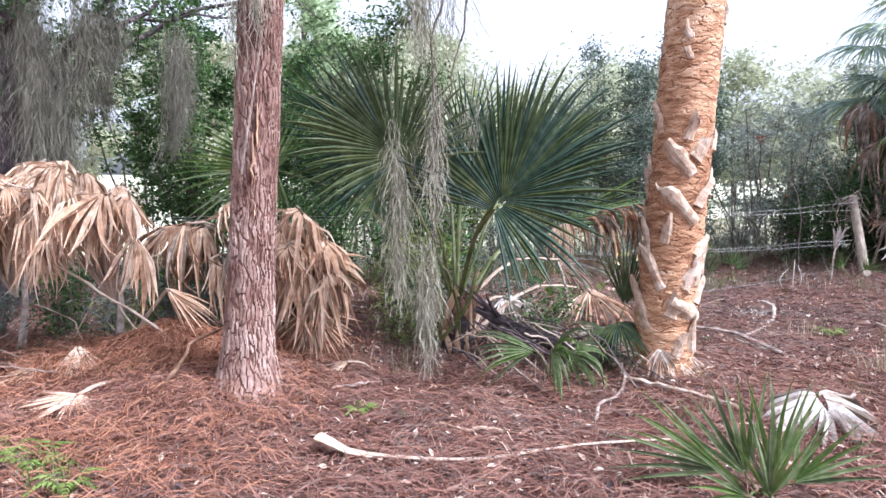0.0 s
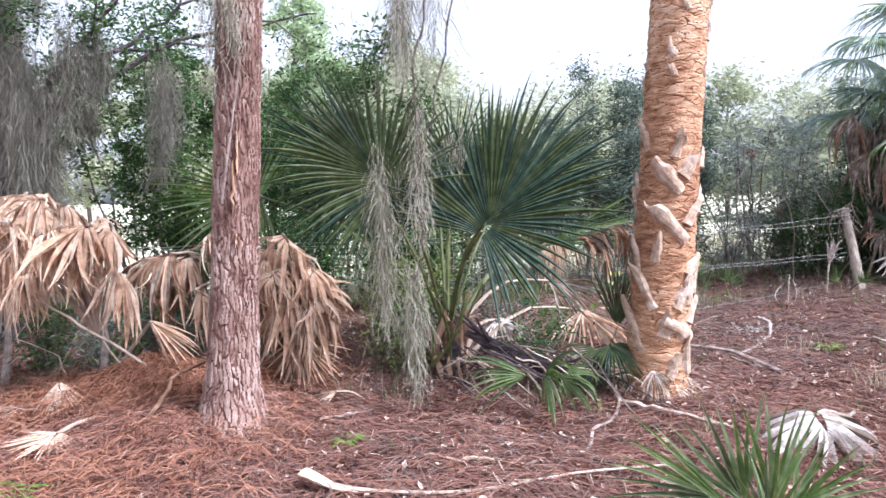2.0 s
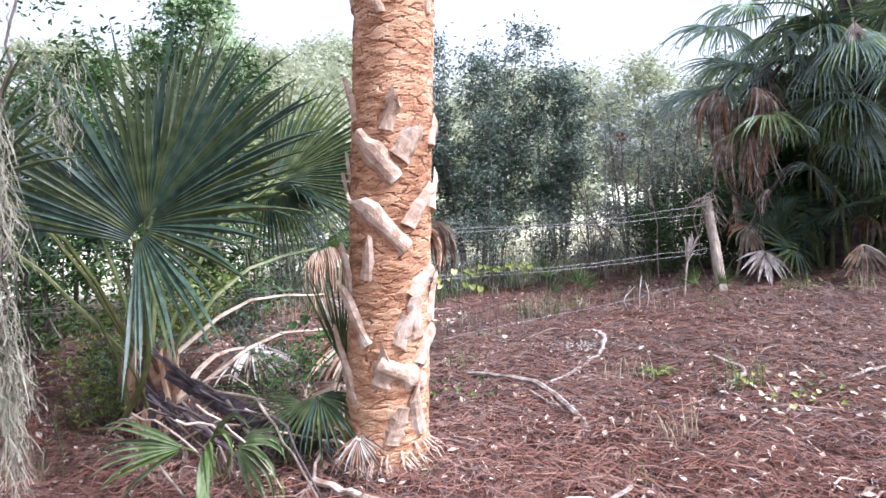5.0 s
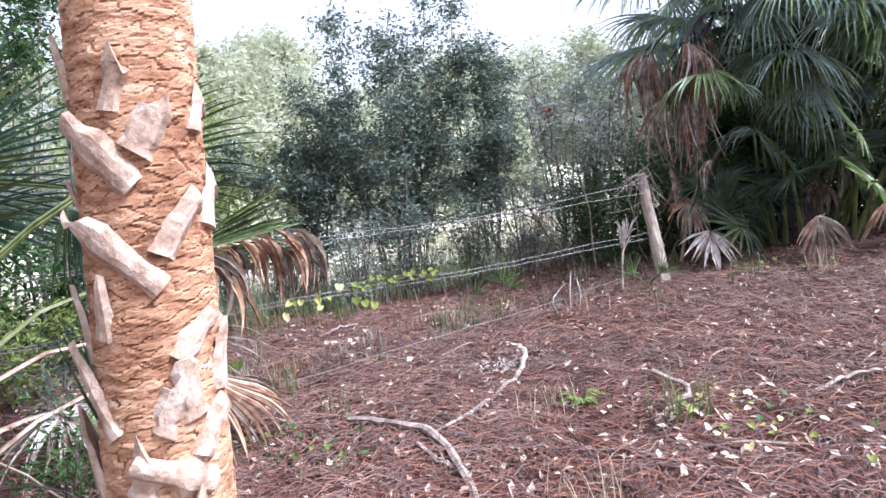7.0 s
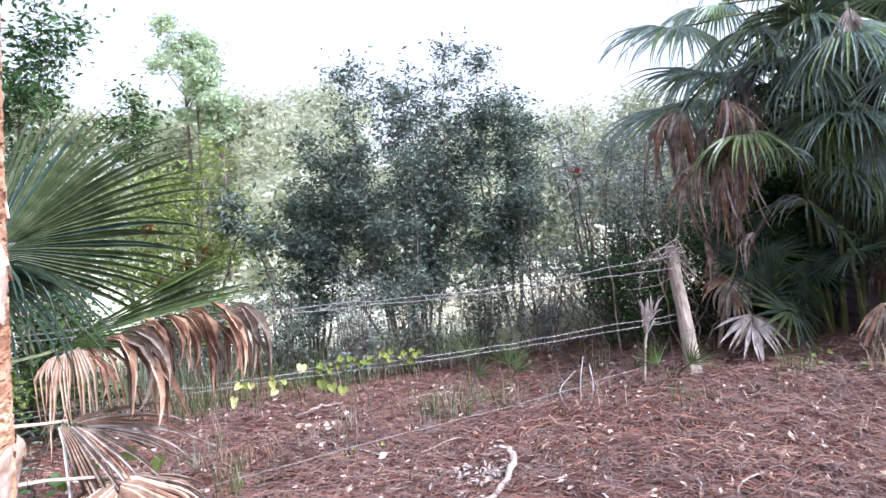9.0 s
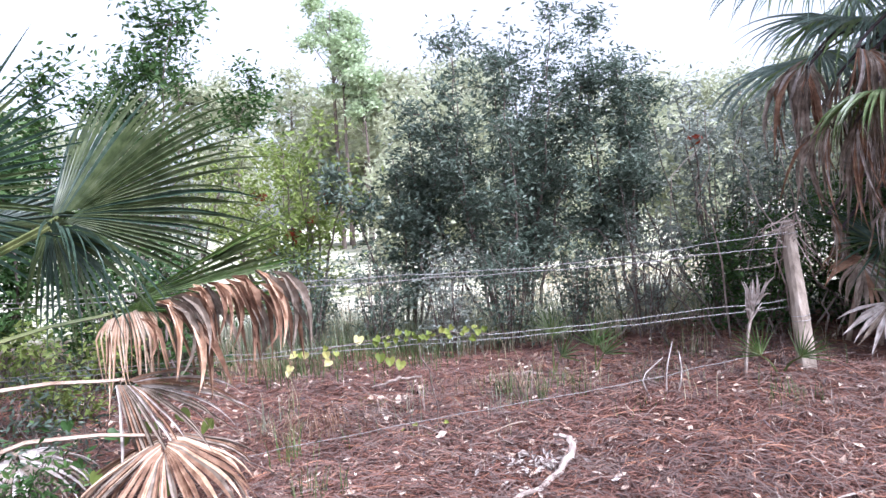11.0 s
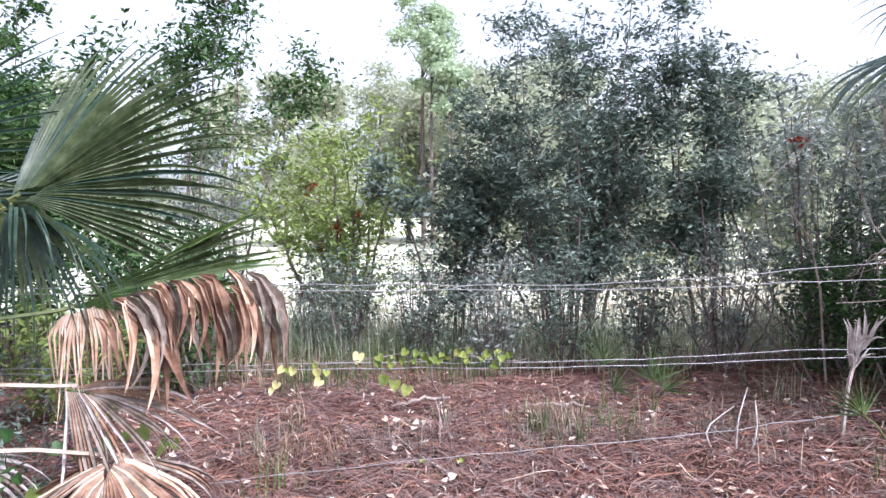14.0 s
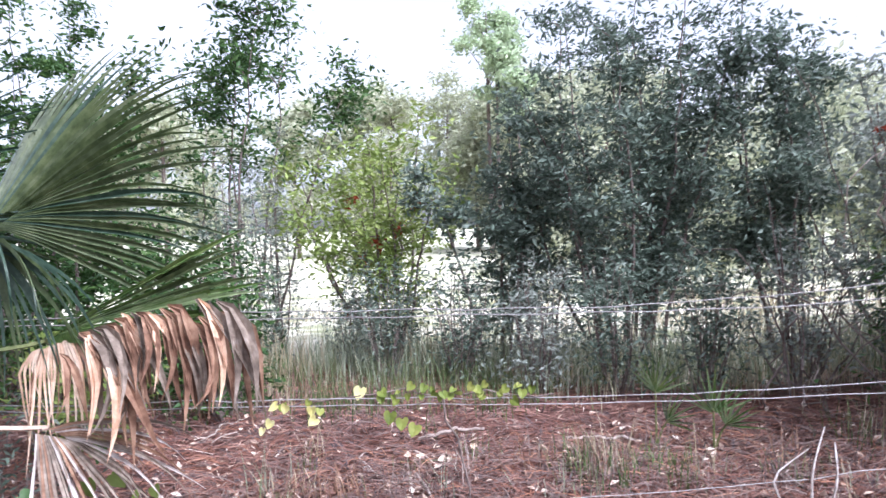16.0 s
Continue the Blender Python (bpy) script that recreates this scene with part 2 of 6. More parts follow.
def solo(name, geo, mat, label, category, group="", kind="", smooth=False):
    ob = new(name, make_mesh(name, geo[0], geo[1], mat, smooth))
    return tagged(ob, label, category, group, kind)


def join(geos):
    verts, faces, k = [], [], 0
    for v, f in geos:
        verts.extend([tuple(p) for p in v])
        faces.extend([tuple(i + k for i in q) for q in f])
        k += len(v)
    return verts, faces


def unit(v):
    v = np.asarray(v, float)
    return v / (np.linalg.norm(v) + 1e-9)


def tube(points, radii, sides=6, flat=1.0, rough=0.0, rng=None):
    """A capped tube through points; flat squeezes it across; rough makes the rings uneven."""
    pts = np.asarray(points, float)
    n = len(pts)
    radii = np.full(n, radii) if np.isscalar(radii) else np.interp(np.linspace(0, 1, n), np.linspace(0, 1, len(radii)), radii)
    verts, faces = [], []
    ref = np.array((0.31, 0.17, 0.93))
    for i in range(n):
        d = unit(pts[min(i + 1, n - 1)] - pts[max(i - 1, 0)])
        if abs(d @ unit(ref)) > 0.95:
            ref = np.array((0.9, 0.3, 0.1))
        s = unit(np.cross(d, ref))
        u = np.cross(s, d)
        ref = u
        for k in range(sides):
            a = 2 * math.pi * k / sides
            r = radii[i] * (1 + (rng.uniform(-rough, rough) if rough else 0))
            verts.append(pts[i] + (s * math.cos(a) + u * math.sin(a) * flat) * r)
    for i in range(n - 1):
        for k in range(sides):
            a, b = i * sides + k, i * sides + (k + 1) % sides
            faces.append((a, b, b + sides, a + sides))
    faces.append(tuple(range(sides - 1, -1, -1)))
    faces.append(tuple((n - 1) * sides + k for k in range(sides)))
    return verts, faces


def curve_points(ctrl, n=10, wobble=0.0, rng=None):
    """Points along a smooth line through the control points (Catmull-Rom), with a wobble."""
    c = [np.asarray(p, float) for p in ctrl]
    c = [2 * c[0] - c[1], *c, 2 * c[-1] - c[-2]]
    out = []
    seg = len(c) - 3
    for i in range(n):
        u = i / (n - 1) * seg
        j = min(int(u), seg - 1)
        t = u - j
        p0, p1, p2, p3 = c[j:j + 4]
        p = 0.5 * (2 * p1 + (p2 - p0) * t + (2 * p0 - 5 * p1 + 4 * p2 - p3) * t * t + (3 * p1 - p0 - 3 * p2 + p3) * t ** 3)
        if wobble and 0 < i < n - 1:
            p = p + rng.normal(0, wobble, 3)
        out.append(p)
    return out


def smoothstep(a, b, x):
    t = np.clip((x - a) / (b - a), 0, 1)
    return t * t * (3 - 2 * t)


def ground_height(x, y):
    x, y = np.asarray(x, float), np.asarray(y, float)
    z = 0.02 * (np.clip(x, -3, 9) - 2.5)
    z = z + 0.16 * np.exp(-((x - 0.25) ** 2 + (y - 5.25) ** 2) / 0.45)
    z = z + 0.2 * np.exp(-((x + 0.42) ** 2 / 0.16 + (y - 5.72) ** 2 / 0.08))
    z = z + 0.05 * smoothstep(8, 9.6, y) + 0.17 * smoothstep(3.8, 6, x) * smoothstep(7.6, 9.2, y)
    z = z + 0.06 * np.exp(-((x - 3.0) ** 2 + (y - 5.9) ** 2) / 0.25)
    return z - 0.2 * smoothstep(11, 16, y)


def lumps(x, y):
    return 0.022 * np.sin(x * 2.3 + 1.7 * np.sin(y * 1.3)) * np.cos(y * 2.9 + x) + 0.012 * np.sin(x * 7.1 + y * 3.3) * np.sin(y * 6.3 - x * 2.2)


def gz(x, y):
    return float(ground_height(x, y) + lumps(x, y))


# ---- ground ----
def build_ground():
    xs = np.concatenate([[-1500, -500, -150, -60, -25, -12], np.arange(-7, 12.01, 0.08), [16, 28, 60, 150, 500, 1500]])
    ys = np.concatenate([[-1500, -500, -150, -50, -20, -8, -4], np.arange(-2, 14.01, 0.08), [16, 19, 24, 34, 60, 150, 500, 1500]])
    gx, gy = np.meshgrid(xs, ys)
    z = ground_height(gx, gy) + lumps(gx, gy)
    rng = np.random.default_rng(4)
    z += rng.normal(0, 0.006, z.shape)
    verts = np.stack([gx.ravel(), gy.ravel(), z.ravel()], 1)
    w = len(xs)
    i, j = np.meshgrid(np.arange(w - 1), np.arange(len(ys) - 1))
    a = (j * w + i).ravel()
    faces = np.stack([a, a + 1, a + 1 + w, a + w], 1)
    ob = new("ground", make_mesh("ground", verts, faces, M_GROUND, True))
    tagged(ob, "reddish-brown pine-needle forest floor running into a pale dry field", "ground", kind="structure")


def scatter_needles(name, count, area, mat, label, seed, size=(0.12, 0.24), width=0.0014, lift=0.03):
    """Loose needles lying in tangled drifts: each is a bent narrow blade."""
    rng = np.random.default_rng(seed)
    x0, x1, y0, y1 = area
    x, y = rng.uniform(x0, x1, count * 2), rng.uniform(y0, y1, count * 2)
    soft = 0.3 * min(x1 - x0, y1 - y0)
    inside = np.minimum(np.minimum(x - x0, x1 - x), np.minimum(y - y0, y1 - y)) / soft
    drift = 0.35 * np.sin(x * 1.9 + 2 * np.sin(y * 1.4 + seed)) * np.sin(y * 2.3 + seed)
    kept = rng.uniform(0.05, 1, count * 2) < np.clip(inside, 0, 1) * (0.8 + drift)
    x, y = x[kept], y[kept]
    count = len(x)
    a = rng.uniform(0, 2 * math.pi, count)
    ln = rng.uniform(*size, count)
    bend = rng.normal(0, 0.25, count)
    h = rng.uniform(0.002, lift, count)
    tip = h + rng.normal(0, 0.02, count)
    dx, dy = np.cos(a), np.sin(a)
    px, py = -dy, dx
    rows = []
    for s, hh in ((-0.5, np.maximum(h * 0.3, 0.002)), (0.0, h + 0.008), (0.5, np.maximum(tip, 0.002))):
        off = bend * ln * (0.25 - s * s)
        cx, cy = x + dx * ln * s + px * off, y + dy * ln * s + py * off
        cz = ground_height(cx, cy) + lumps(cx, cy) + hh
        ww = width * (1.0 if s == 0 else 0.6)
        rows.append(np.stack([cx + px * ww, cy + py * ww, cz], 1))
        rows.append(np.stack([cx - px * ww, cy - py * ww, cz + 0.002], 1))
    verts = np.stack(rows, 1).reshape(-1, 3)
    k = np.arange(count)[:, None] * 6
    faces = np.concatenate([k + np.array([[0, 1, 3, 2]]), k + np.array([[2, 3, 5, 4]])])
    return solo(name, (verts, faces), mat, label, "litter", kind="stuff")


def leaf_cloud(centres, size, aspect, rng, up=0.3):
    """A small folded diamond leaf at every centre."""
    n = len(centres)
    d = rng.normal(0, 1, (n, 3))
    d[:, 2] *= 0.6
    d /= np.linalg.norm(d, axis=1)[:, None]
    nn = rng.normal(0, 1, (n, 3)) + np.array((0, 0, up * 3))
    s = np.cross(d, nn)
    s /= np.linalg.norm(s, axis=1)[:, None] + 1e-9
    nn = np.cross(s, d)
    ln = (size * rng.uniform(0.6, 1.3, n))[:, None]
    w = ln * aspect
    c = np.asarray(centres)
    v = np.stack([c - d * ln * 0.5, c + s * w * 0.5 + nn * w * 0.15, c + d * ln * 0.5, c - s * w * 0.5 + nn * w * 0.15], 1).reshape(-1, 3)
    k = np.arange(n)[:, None] * 4
    f = np.concatenate([k + np.array([[0, 1, 2]]), k + np.array([[0, 2, 3]])])
    return v, f


# ---- plants ----
def fan_blade(hub, axis, normal, R, n=44, amin=-140, amax=140, limp=0.2, seed=0, fold=0.25, split=0.36, costa=0.2, limp_power=1.6, width=1.0, ragged=0.12, kink=0.05):
    """A costapalmate fan leaf: folded leaflets joined near the hub and free towards the drooping tips."""
    rng = np.random.default_rng(seed)
    hub, axis = np.asarray(hub, float), unit(axis)
    normal = np.asarray(normal, float)
    normal = unit(normal - axis * (normal @ axis))
    side = np.cross(normal, axis)
    amax_abs = max(abs(amin), abs(amax))
    angles = np.radians(np.linspace(amin, amax, n))
    da = abs(angles[1] - angles[0]) / 2
    steps = np.array([0.04, 0.2, split, 0.58, 0.7, 0.82, 0.92, 1.0])
    down = np.array((0, 0, -1.0))
    m = len(steps)
    grid = np.zeros((n, m, 3, 3))
    for i, a in enumerate(angles):
        t = 1 - abs(math.degrees(a)) / amax_abs
        L = R * (0.70 + 0.30 * math.cos(a * 0.6)) * (1 + rng.uniform(-ragged, ragged))
        aa = a + rng.normal(0, da * 0.25)
        d0 = unit(axis * math.cos(aa) + side * math.sin(aa) * math.cos(fold) - normal * abs(math.sin(aa)) * math.sin(fold))
        lat0 = unit(-axis * math.sin(aa) + side * math.cos(aa))
        p = hub + axis * costa * R * t - normal * costa * R * 0.45 * t * t
        lim = limp * rng.uniform(0.7, 1.3)
        swing = rng.normal(0, kink, 3)
        prev = 0.0
        w0 = split * L * math.tan(da) * width
        for j, s in enumerate(steps):
            h = min(0.97, lim * (max(0.0, s - 0.12)) ** limp_power)
            d = unit(d0 * (1 - h) + down * h + swing * s * s)
            p = p + d * (s - prev) * L
            prev = s
            if s <= split:
                w = s * L * math.tan(da) * width
            else:
                w = w0 * (1 - ((s - split) / (1 - split)) ** 1.6) * 0.85
            w = max(w, 0.0008)
            lat = unit(lat0 - d * (lat0 @ d))
            nn = np.cross(d, lat)
            grid[i, j] = (p - lat * w + nn * w * 0.6, p - nn * w * 0.7, p + lat * w + nn * w * 0.6)
    weld = 2
    for i in range(n - 1):
        mid = (grid[i, :weld, 2] + grid[i + 1, :weld, 0]) / 2
        grid[i, :weld, 2] = mid
        grid[i + 1, :weld, 0] = mid
    index = np.arange(n * m * 3).reshape(n, m, 3)
    for i in range(n - 1):
        index[i + 1, :weld, 0] = index[i, :weld, 2]
    verts = list(grid.reshape(-1, 3))
    faces = []
    for i in range(n):
        for j in range(m - 1):
            q = index[i]
            faces += [(int(q[j, 0]), int(q[j, 1]), int(q[j + 1, 1]), int(q[j + 1, 0])), (int(q[j, 1]), int(q[j, 2]), int(q[j + 1, 2]), int(q[j + 1, 1]))]
    return verts, faces


# Lighter and darker partners per leaf; on green fans they imitate lit and shaded pleats.
TONES = {M_FAN: (M_FAN_LIT, M_FAN_DARK), M_FAN_DARK: (M_FAN, M_FAN_DARK), M_FAN_BLUE: (M_FAN_FRONT, M_FAN_BLUE), M_DEAD: (M_DEAD_PALE, M_DEAD_RED), M_DEAD_PALE: (M_DEAD, M_DEAD),
         M_DEAD_RED: (M_DEAD, M_DEAD_BROWN), M_DEAD_BROWN: (M_DEAD_RED, M_DEAD_GREY), M_DEAD_GREY: (M_DEAD_GREY, M_DEAD_BROWN), M_FAN_BRIGHT: (M_FAN_FRONT, M_FAN), M_FAN_FRONT: (M_FAN_BRIGHT, M_FAN_LIT)}


def leaflet_tones(ob, mat, faces, seed):
    """Single leaflets of a fan differ a little in colour: variety, and pleat light painted in."""
    rng = np.random.default_rng(seed + 17)
    for m in TONES[mat]:
        ob.data.materials.append(m)
    per = 14
    pick = rng.choice(3, faces // per, p=(0.55, 0.27, 0.18))
    ob.data.polygons.foreach_set("material_index", np.repeat(pick, per).tolist())


def frond(parent, base, hub, axis, normal, R, mat, stalk, seed, label="", arch=0.15, stalk_r=0.013, **kw):
    """A leaf with its stalk, under a palm."""
    geo = fan_blade(hub, axis, normal, R, seed=seed, **kw)
    blade = part("frond", geo, mat, parent, label)
    leaflet_tones(blade, mat, len(geo[1]), seed)
    b, h = np.asarray(base, float), np.asarray(hub, float)
    mid = (b + h) / 2 + np.array((0, 0, arch * np.linalg.norm(h - b)))
    pts = curve_points([b, mid, h, h + unit(axis) * 0.03], 9)
    part("stalk", tube(pts, [stalk_r * 1.7, stalk_r * 1.1, stalk_r * 0.8], 5, 0.6), stalk, blade)
    return blade


def shrub(name, base, height, width, leaves, leaf, mat, label, seed, stems=6, low=0.25, aspect=0.38, twigs=5, stem_r=0.018, spread=0.16, category="shrub", group="", accents=None):
    """Several crooked stems that fork into twigs with leaves in loose sprays round them."""
    rng = np.random.default_rng(seed)
    x, y = base
    z0 = gz(x, y)
    ob = thing(name, (x, y, z0), label, category, group)
    sprays = []
    for i in range(stems):
        a = rng.uniform(0, 2 * math.pi)
        r = width * math.sqrt(rng.uniform(0.02, 1.0)) * 0.8
        h = height * (1 - 0.35 * (r / width) ** 2) * rng.uniform(0.72, 1.0)
        foot = np.array((x + math.cos(a) * r * 0.25, y + math.sin(a) * r * 0.25, 0))
        foot[2] = gz(foot[0], foot[1]) - 0.02
        top = np.array((x + math.cos(a) * r, y + math.sin(a) * r, z0 + h))
        mid = foot * 0.5 + top * 0.5 + rng.normal(0, 0.08, 3) * width
        pts = curve_points([foot, mid, top], 12, 0.012 * width, rng)
        geos = [tube(pts, [stem_r, stem_r * 0.7, stem_r * 0.2], 5)]
        for _ in range(twigs):
            k = rng.integers(int(12 * low), 12)
            s = pts[k]
            reach = width * rng.uniform(0.25, 0.6) * (1.15 - k / 14)
            b = rng.uniform(0, 2 * math.pi)
            e = s + np.array((math.cos(b) * reach, math.sin(b) * reach, reach * rng.uniform(0.1, 0.9)))
            tw = curve_points([s, (s + e) / 2 + rng.normal(0, 0.04, 3), e], 6)
            geos.append(tube(tw, [stem_r * 0.4, stem_r * 0.12], 3))
            sprays.extend(tw[1:])
            sprays.append(e)
        sprays.extend(pts[int(12 * max(low, 0.3)):])
        part("stem", join(geos), M_STEM, ob)
    sp = np.array(sprays)
    idx = rng.integers(0, len(sp), leaves)
    c = sp[idx] + rng.normal(0, spread, (leaves, 3)) * np.array((1, 1, 0.8)) * rng.uniform(0.2, 1.0, (leaves, 1))
    part("foliage", leaf_cloud(c, leaf, aspect, rng), mat, ob)
    if accents:
        for k in range(accents[1]):
            s = sp[rng.integers(0, len(sp))]
            cc = s + rng.normal(0, 0.035, (22, 3))
            tagged(part("red_spray", leaf_cloud(cc, leaf * 1.2, 0.4, rng), accents[0], ob, "spray of red autumn leaves"), kind="stuff")
    return ob


def moss_clump(top, length, count, spread, seed, thick=0.0022):
    """Hanging tangled threads of moss, thinner towards the end."""
    rng = np.random.default_rng(seed)
    top = np.asarray(top, float)
    verts, faces = [], []
    for _ in range(count):
        ln = length * rng.uniform(0.12, 0.45)
        start = rng.uniform(0, 1) ** 0.9 * (length - ln * 0.8)
        taper = 1 - 0.55 * start / length
        p = top + np.array((*(rng.normal(0, spread * taper, 2)), -start))
        d = rng.normal(0, 0.5, 3)
        b = len(verts)
        for j in range(6):
            d = d * 0.6 + rng.normal(0, 0.5, 3)
            step = np.array((d[0], d[1], -1 + 0.3 * d[2])) * ln / 6
            s = rng.normal(0, 1, 3)
            s = unit(s) * thick
            verts += [p + s, p - s]
            p = p + step * np.array((0.55, 0.55, 1))
            if j:
                k = b + j * 2
                faces.append((k - 2, k - 1, k + 1, k))
    return verts, faces


def plated_trunk(foot, lean, height, radius, cell, depth, groove, seed, sides=110, rise=0.012, tall=3.2):
    """A trunk whose bark is broken into raised plates: cell is the plates' width and height. Returns verts, faces and a flag for faces in the furrows."""
    rng = np.random.default_rng(seed)
    zs = np.concatenate([np.arange(-0.12, tall, rise), np.linspace(tall, height, 30)])
    th = np.linspace(0, 2 * math.pi, sides, endpoint=False)
    r0 = radius(0.8)
    cols, rows = max(3, int(2 * math.pi * r0 / cell[0])), int((tall + 0.2) / cell[1])
    su = (np.arange(cols)[None, :] + rng.uniform(-0.45, 0.45, (rows, cols)) + (np.arange(rows) % 2)[:, None] * 0.5) * 2 * math.pi / cols
    sz = (np.arange(rows)[:, None] + rng.uniform(-0.45, 0.45, (rows, cols))) * cell[1] - 0.12
    proud = rng.uniform(0, 1, (rows, cols))
    su, sz, proud = su.ravel(), sz.ravel(), proud.ravel()
    verts, flags = [], []
    for z in zs:
        near = np.abs(sz - z) < cell[1] * 2.2
        if near.sum() < 3:
            near = np.abs(sz - (z % tall)) < cell[1] * 2.2
        zz = z if z < tall else z % tall
        warp = th + 0.05 * math.sin(z * 31) + 0.04 * np.sin(th * 5 + z * 17)
        du = (warp[:, None] - su[near][None, :] + math.pi) % (2 * math.pi) - math.pi
        zw = zz + 0.25 * cell[1] * np.sin(th * 9 + z * 40)
        dist = np.hypot(du * r0 / cell[0], (zw[:, None] - sz[near][None, :]) / cell[1])
        part_d = np.partition(dist, 1, axis=1)
        edge = part_d[:, 1] - part_d[:, 0]
        pr = proud[near][np.argmin(dist, axis=1)]
        r = radius(z) + depth * (0.35 + 0.65 * pr) * smoothstep(0.0, groove, edge) + rng.normal(0, depth * 0.07, sides)
        cx, cy = foot[0] + lean[0] * z, foot[1] + lean[1] * z
        for k in range(sides):
            verts.append((cx + r[k] * math.cos(th[k]), cy + r[k] * math.sin(th[k]), foot[2] + z))
        flags.append(edge < groove * 0.55)
    faces, deep = [], []
    for i in range(len(zs) - 1):
        for k in range(sides):
            a, b = i * sides + k, i * sides + (k + 1) % sides
            faces.append((a, b, b + sides, a + sides))
            deep.append(bool(flags[i][k]))
    faces.append(tuple((len(zs) - 1) * sides + k for k in range(sides)))
    deep.append(False)
    return verts, faces, deep


def two_tone(ob, second, deep):
    ob.data.materials.append(second)
    ob.data.polygons.foreach_set("material_index", [1 if d else 0 for d in deep])


build_ground()

# ---- the pine ----
PINE = (0.37, 5.15, gz(0.37, 5.15) - 0.08)


def build_pine():
    rng = np.random.default_rng(21)
    ob = thing("pine_tree", (PINE[0], PINE[1], gz(PINE[0], PINE[1])), "mature pine with scaly grey-red bark and a bare scar", "tree")
    lean = (0.07, -0.02)
    rad = lambda z: 0.126 + 0.07 * math.exp(-max(z, 0) / 0.3) + 0.11 * math.exp(-max(z, 0) / 0.07) - 0.004 * min(max(z, 0), 8)
    v, f, deep = plated_trunk(PINE, lean, 9.0, rad, (0.022, 0.17), 0.013, 0.3, 5, 150, 0.009)
    trunk = part("trunk", (v, f), M_PINE_BARK, ob, smooth=False)
    two_tone(trunk, M_PINE_GAP, deep)
    # strip of bare wood, on the side of the path
    for off, z0, z1, w in ((0.035, 1.30, 1.58, 0.016), (0.055, 1.50, 1.74, 0.012), (0.062, 1.1, 1.2, 0.008)):
        pts = [(PINE[0] + lean[0] * z + off + rng.normal(0, 0.004), PINE[1] + lean[1] * z - 0.129, PINE[2] + z) for z in np.linspace(z0, z1, 8)]
        part("bare_strip", tube(pts, [w * 0.4, w * 1.7, w * 1.2, w * 1.6, w * 0.3], 7, 0.3, 0.3, rng), M_SCAR, trunk, "orange bare wood where bark fell off")
    pts = [(PINE[0] + lean[0] * z + 0.0 + (z - 1.5) * 0.12, PINE[1] + lean[1] * z - 0.15, PINE[2] + z) for z in np.linspace(1.35, 2.15, 10)]
    part("vine_stem", tube(pts, [0.006, 0.005, 0.003], 5), M_STICK, trunk, "thin pale vine on the bark")
    limb = curve_points([(PINE[0] + 0.23, PINE[1], 3.35), (0.95, 5.25, 3.45), (1.45, 5.5, 3.3), (2.0, 5.75, 3.25)], 14, 0.01, rng)
    part("limb", tube(limb, [0.035, 0.022, 0.01], 6), M_PINE_BARK, trunk)
    c = []
    for k in range(26):
        a, h = rng.uniform(0, 6.28), rng.uniform(6.2, 9.4)
        reach = rng.uniform(0.6, 1.7) * (1.2 - (h - 6.2) / 5)
        s = np.array((PINE[0] + lean[0] * h, PINE[1] + lean[1] * h, h))
        e = s + np.array((math.cos(a) * reach, math.sin(a) * reach, rng.uniform(0.1, 0.5)))
        pts = curve_points([s, (s + e) / 2 + (0, 0, 0.08), e], 6)
        part("limb", tube(pts, [0.03, 0.008], 4), M_PINE_BARK, trunk)
        c.append(e + rng.normal(0, 0.14, (110, 3)))
    part("needle_crown", leaf_cloud(np.concatenate(c), 0.2, 0.03, rng), M_LEAF_GREEN, ob)
    return ob


build_pine()


# ---- the cabbage palm beside the path ----
PALM = (2.938, 5.92, gz(2.938, 5.92))


def boot_slab(z, theta, tilt, length, width, centre, radius, seed, fork=False):
    """The stub of an old leaf stalk: a curved tapering slab that lifts off the trunk towards its torn top."""
    rng = np.random.default_rng(seed)
    t = math.radians(tilt)
    n = 7
    verts, faces = [], []
    for i in range(n):
        s = i / (n - 1)
        u = (s - 0.35) * length
        ang = theta + math.sin(t) * u / radius
        zz = z + math.cos(t) * u
        lift = radius - 0.010 + 0.032 * s ** 1.7 * (length / 0.22) + 0.010
        w = width * (1.15 - 0.4 * s - (0.25 if i == n - 1 else 0)) * (1 + rng.uniform(-0.2, 0.2)) * 0.5
        th = 0.014 * (1.1 - 0.5 * s)
        tear = rng.uniform(-0.05, 0.05) if i == n - 1 else rng.uniform(-0.008, 0.008)
        for q, (lat, out) in enumerate(((-1, -1), (-0.5, 0.7), (0.0, 1.0), (0.5, 0.7), (1, -1), (0, -1.2))):
            a2 = ang + math.cos(t) * lat * w / radius
            z2 = zz - math.sin(t) * lat * w + tear * (lat + 0.3 * q % 1)
            r2 = lift + th * out
            verts.append((centre[0] + r2 * math.cos(a2), centre[1] + r2 * math.sin(a2), z2))
    for i in range(n - 1):
        for q in range(6):
            a, b = i * 6 + q, i * 6 + (q + 1) % 6
            faces.append((a, b, b + 6, a + 6))
    faces += [tuple(range(5, -1, -1)), tuple((n - 1) * 6 + q for q in range(6))]
    return verts, faces


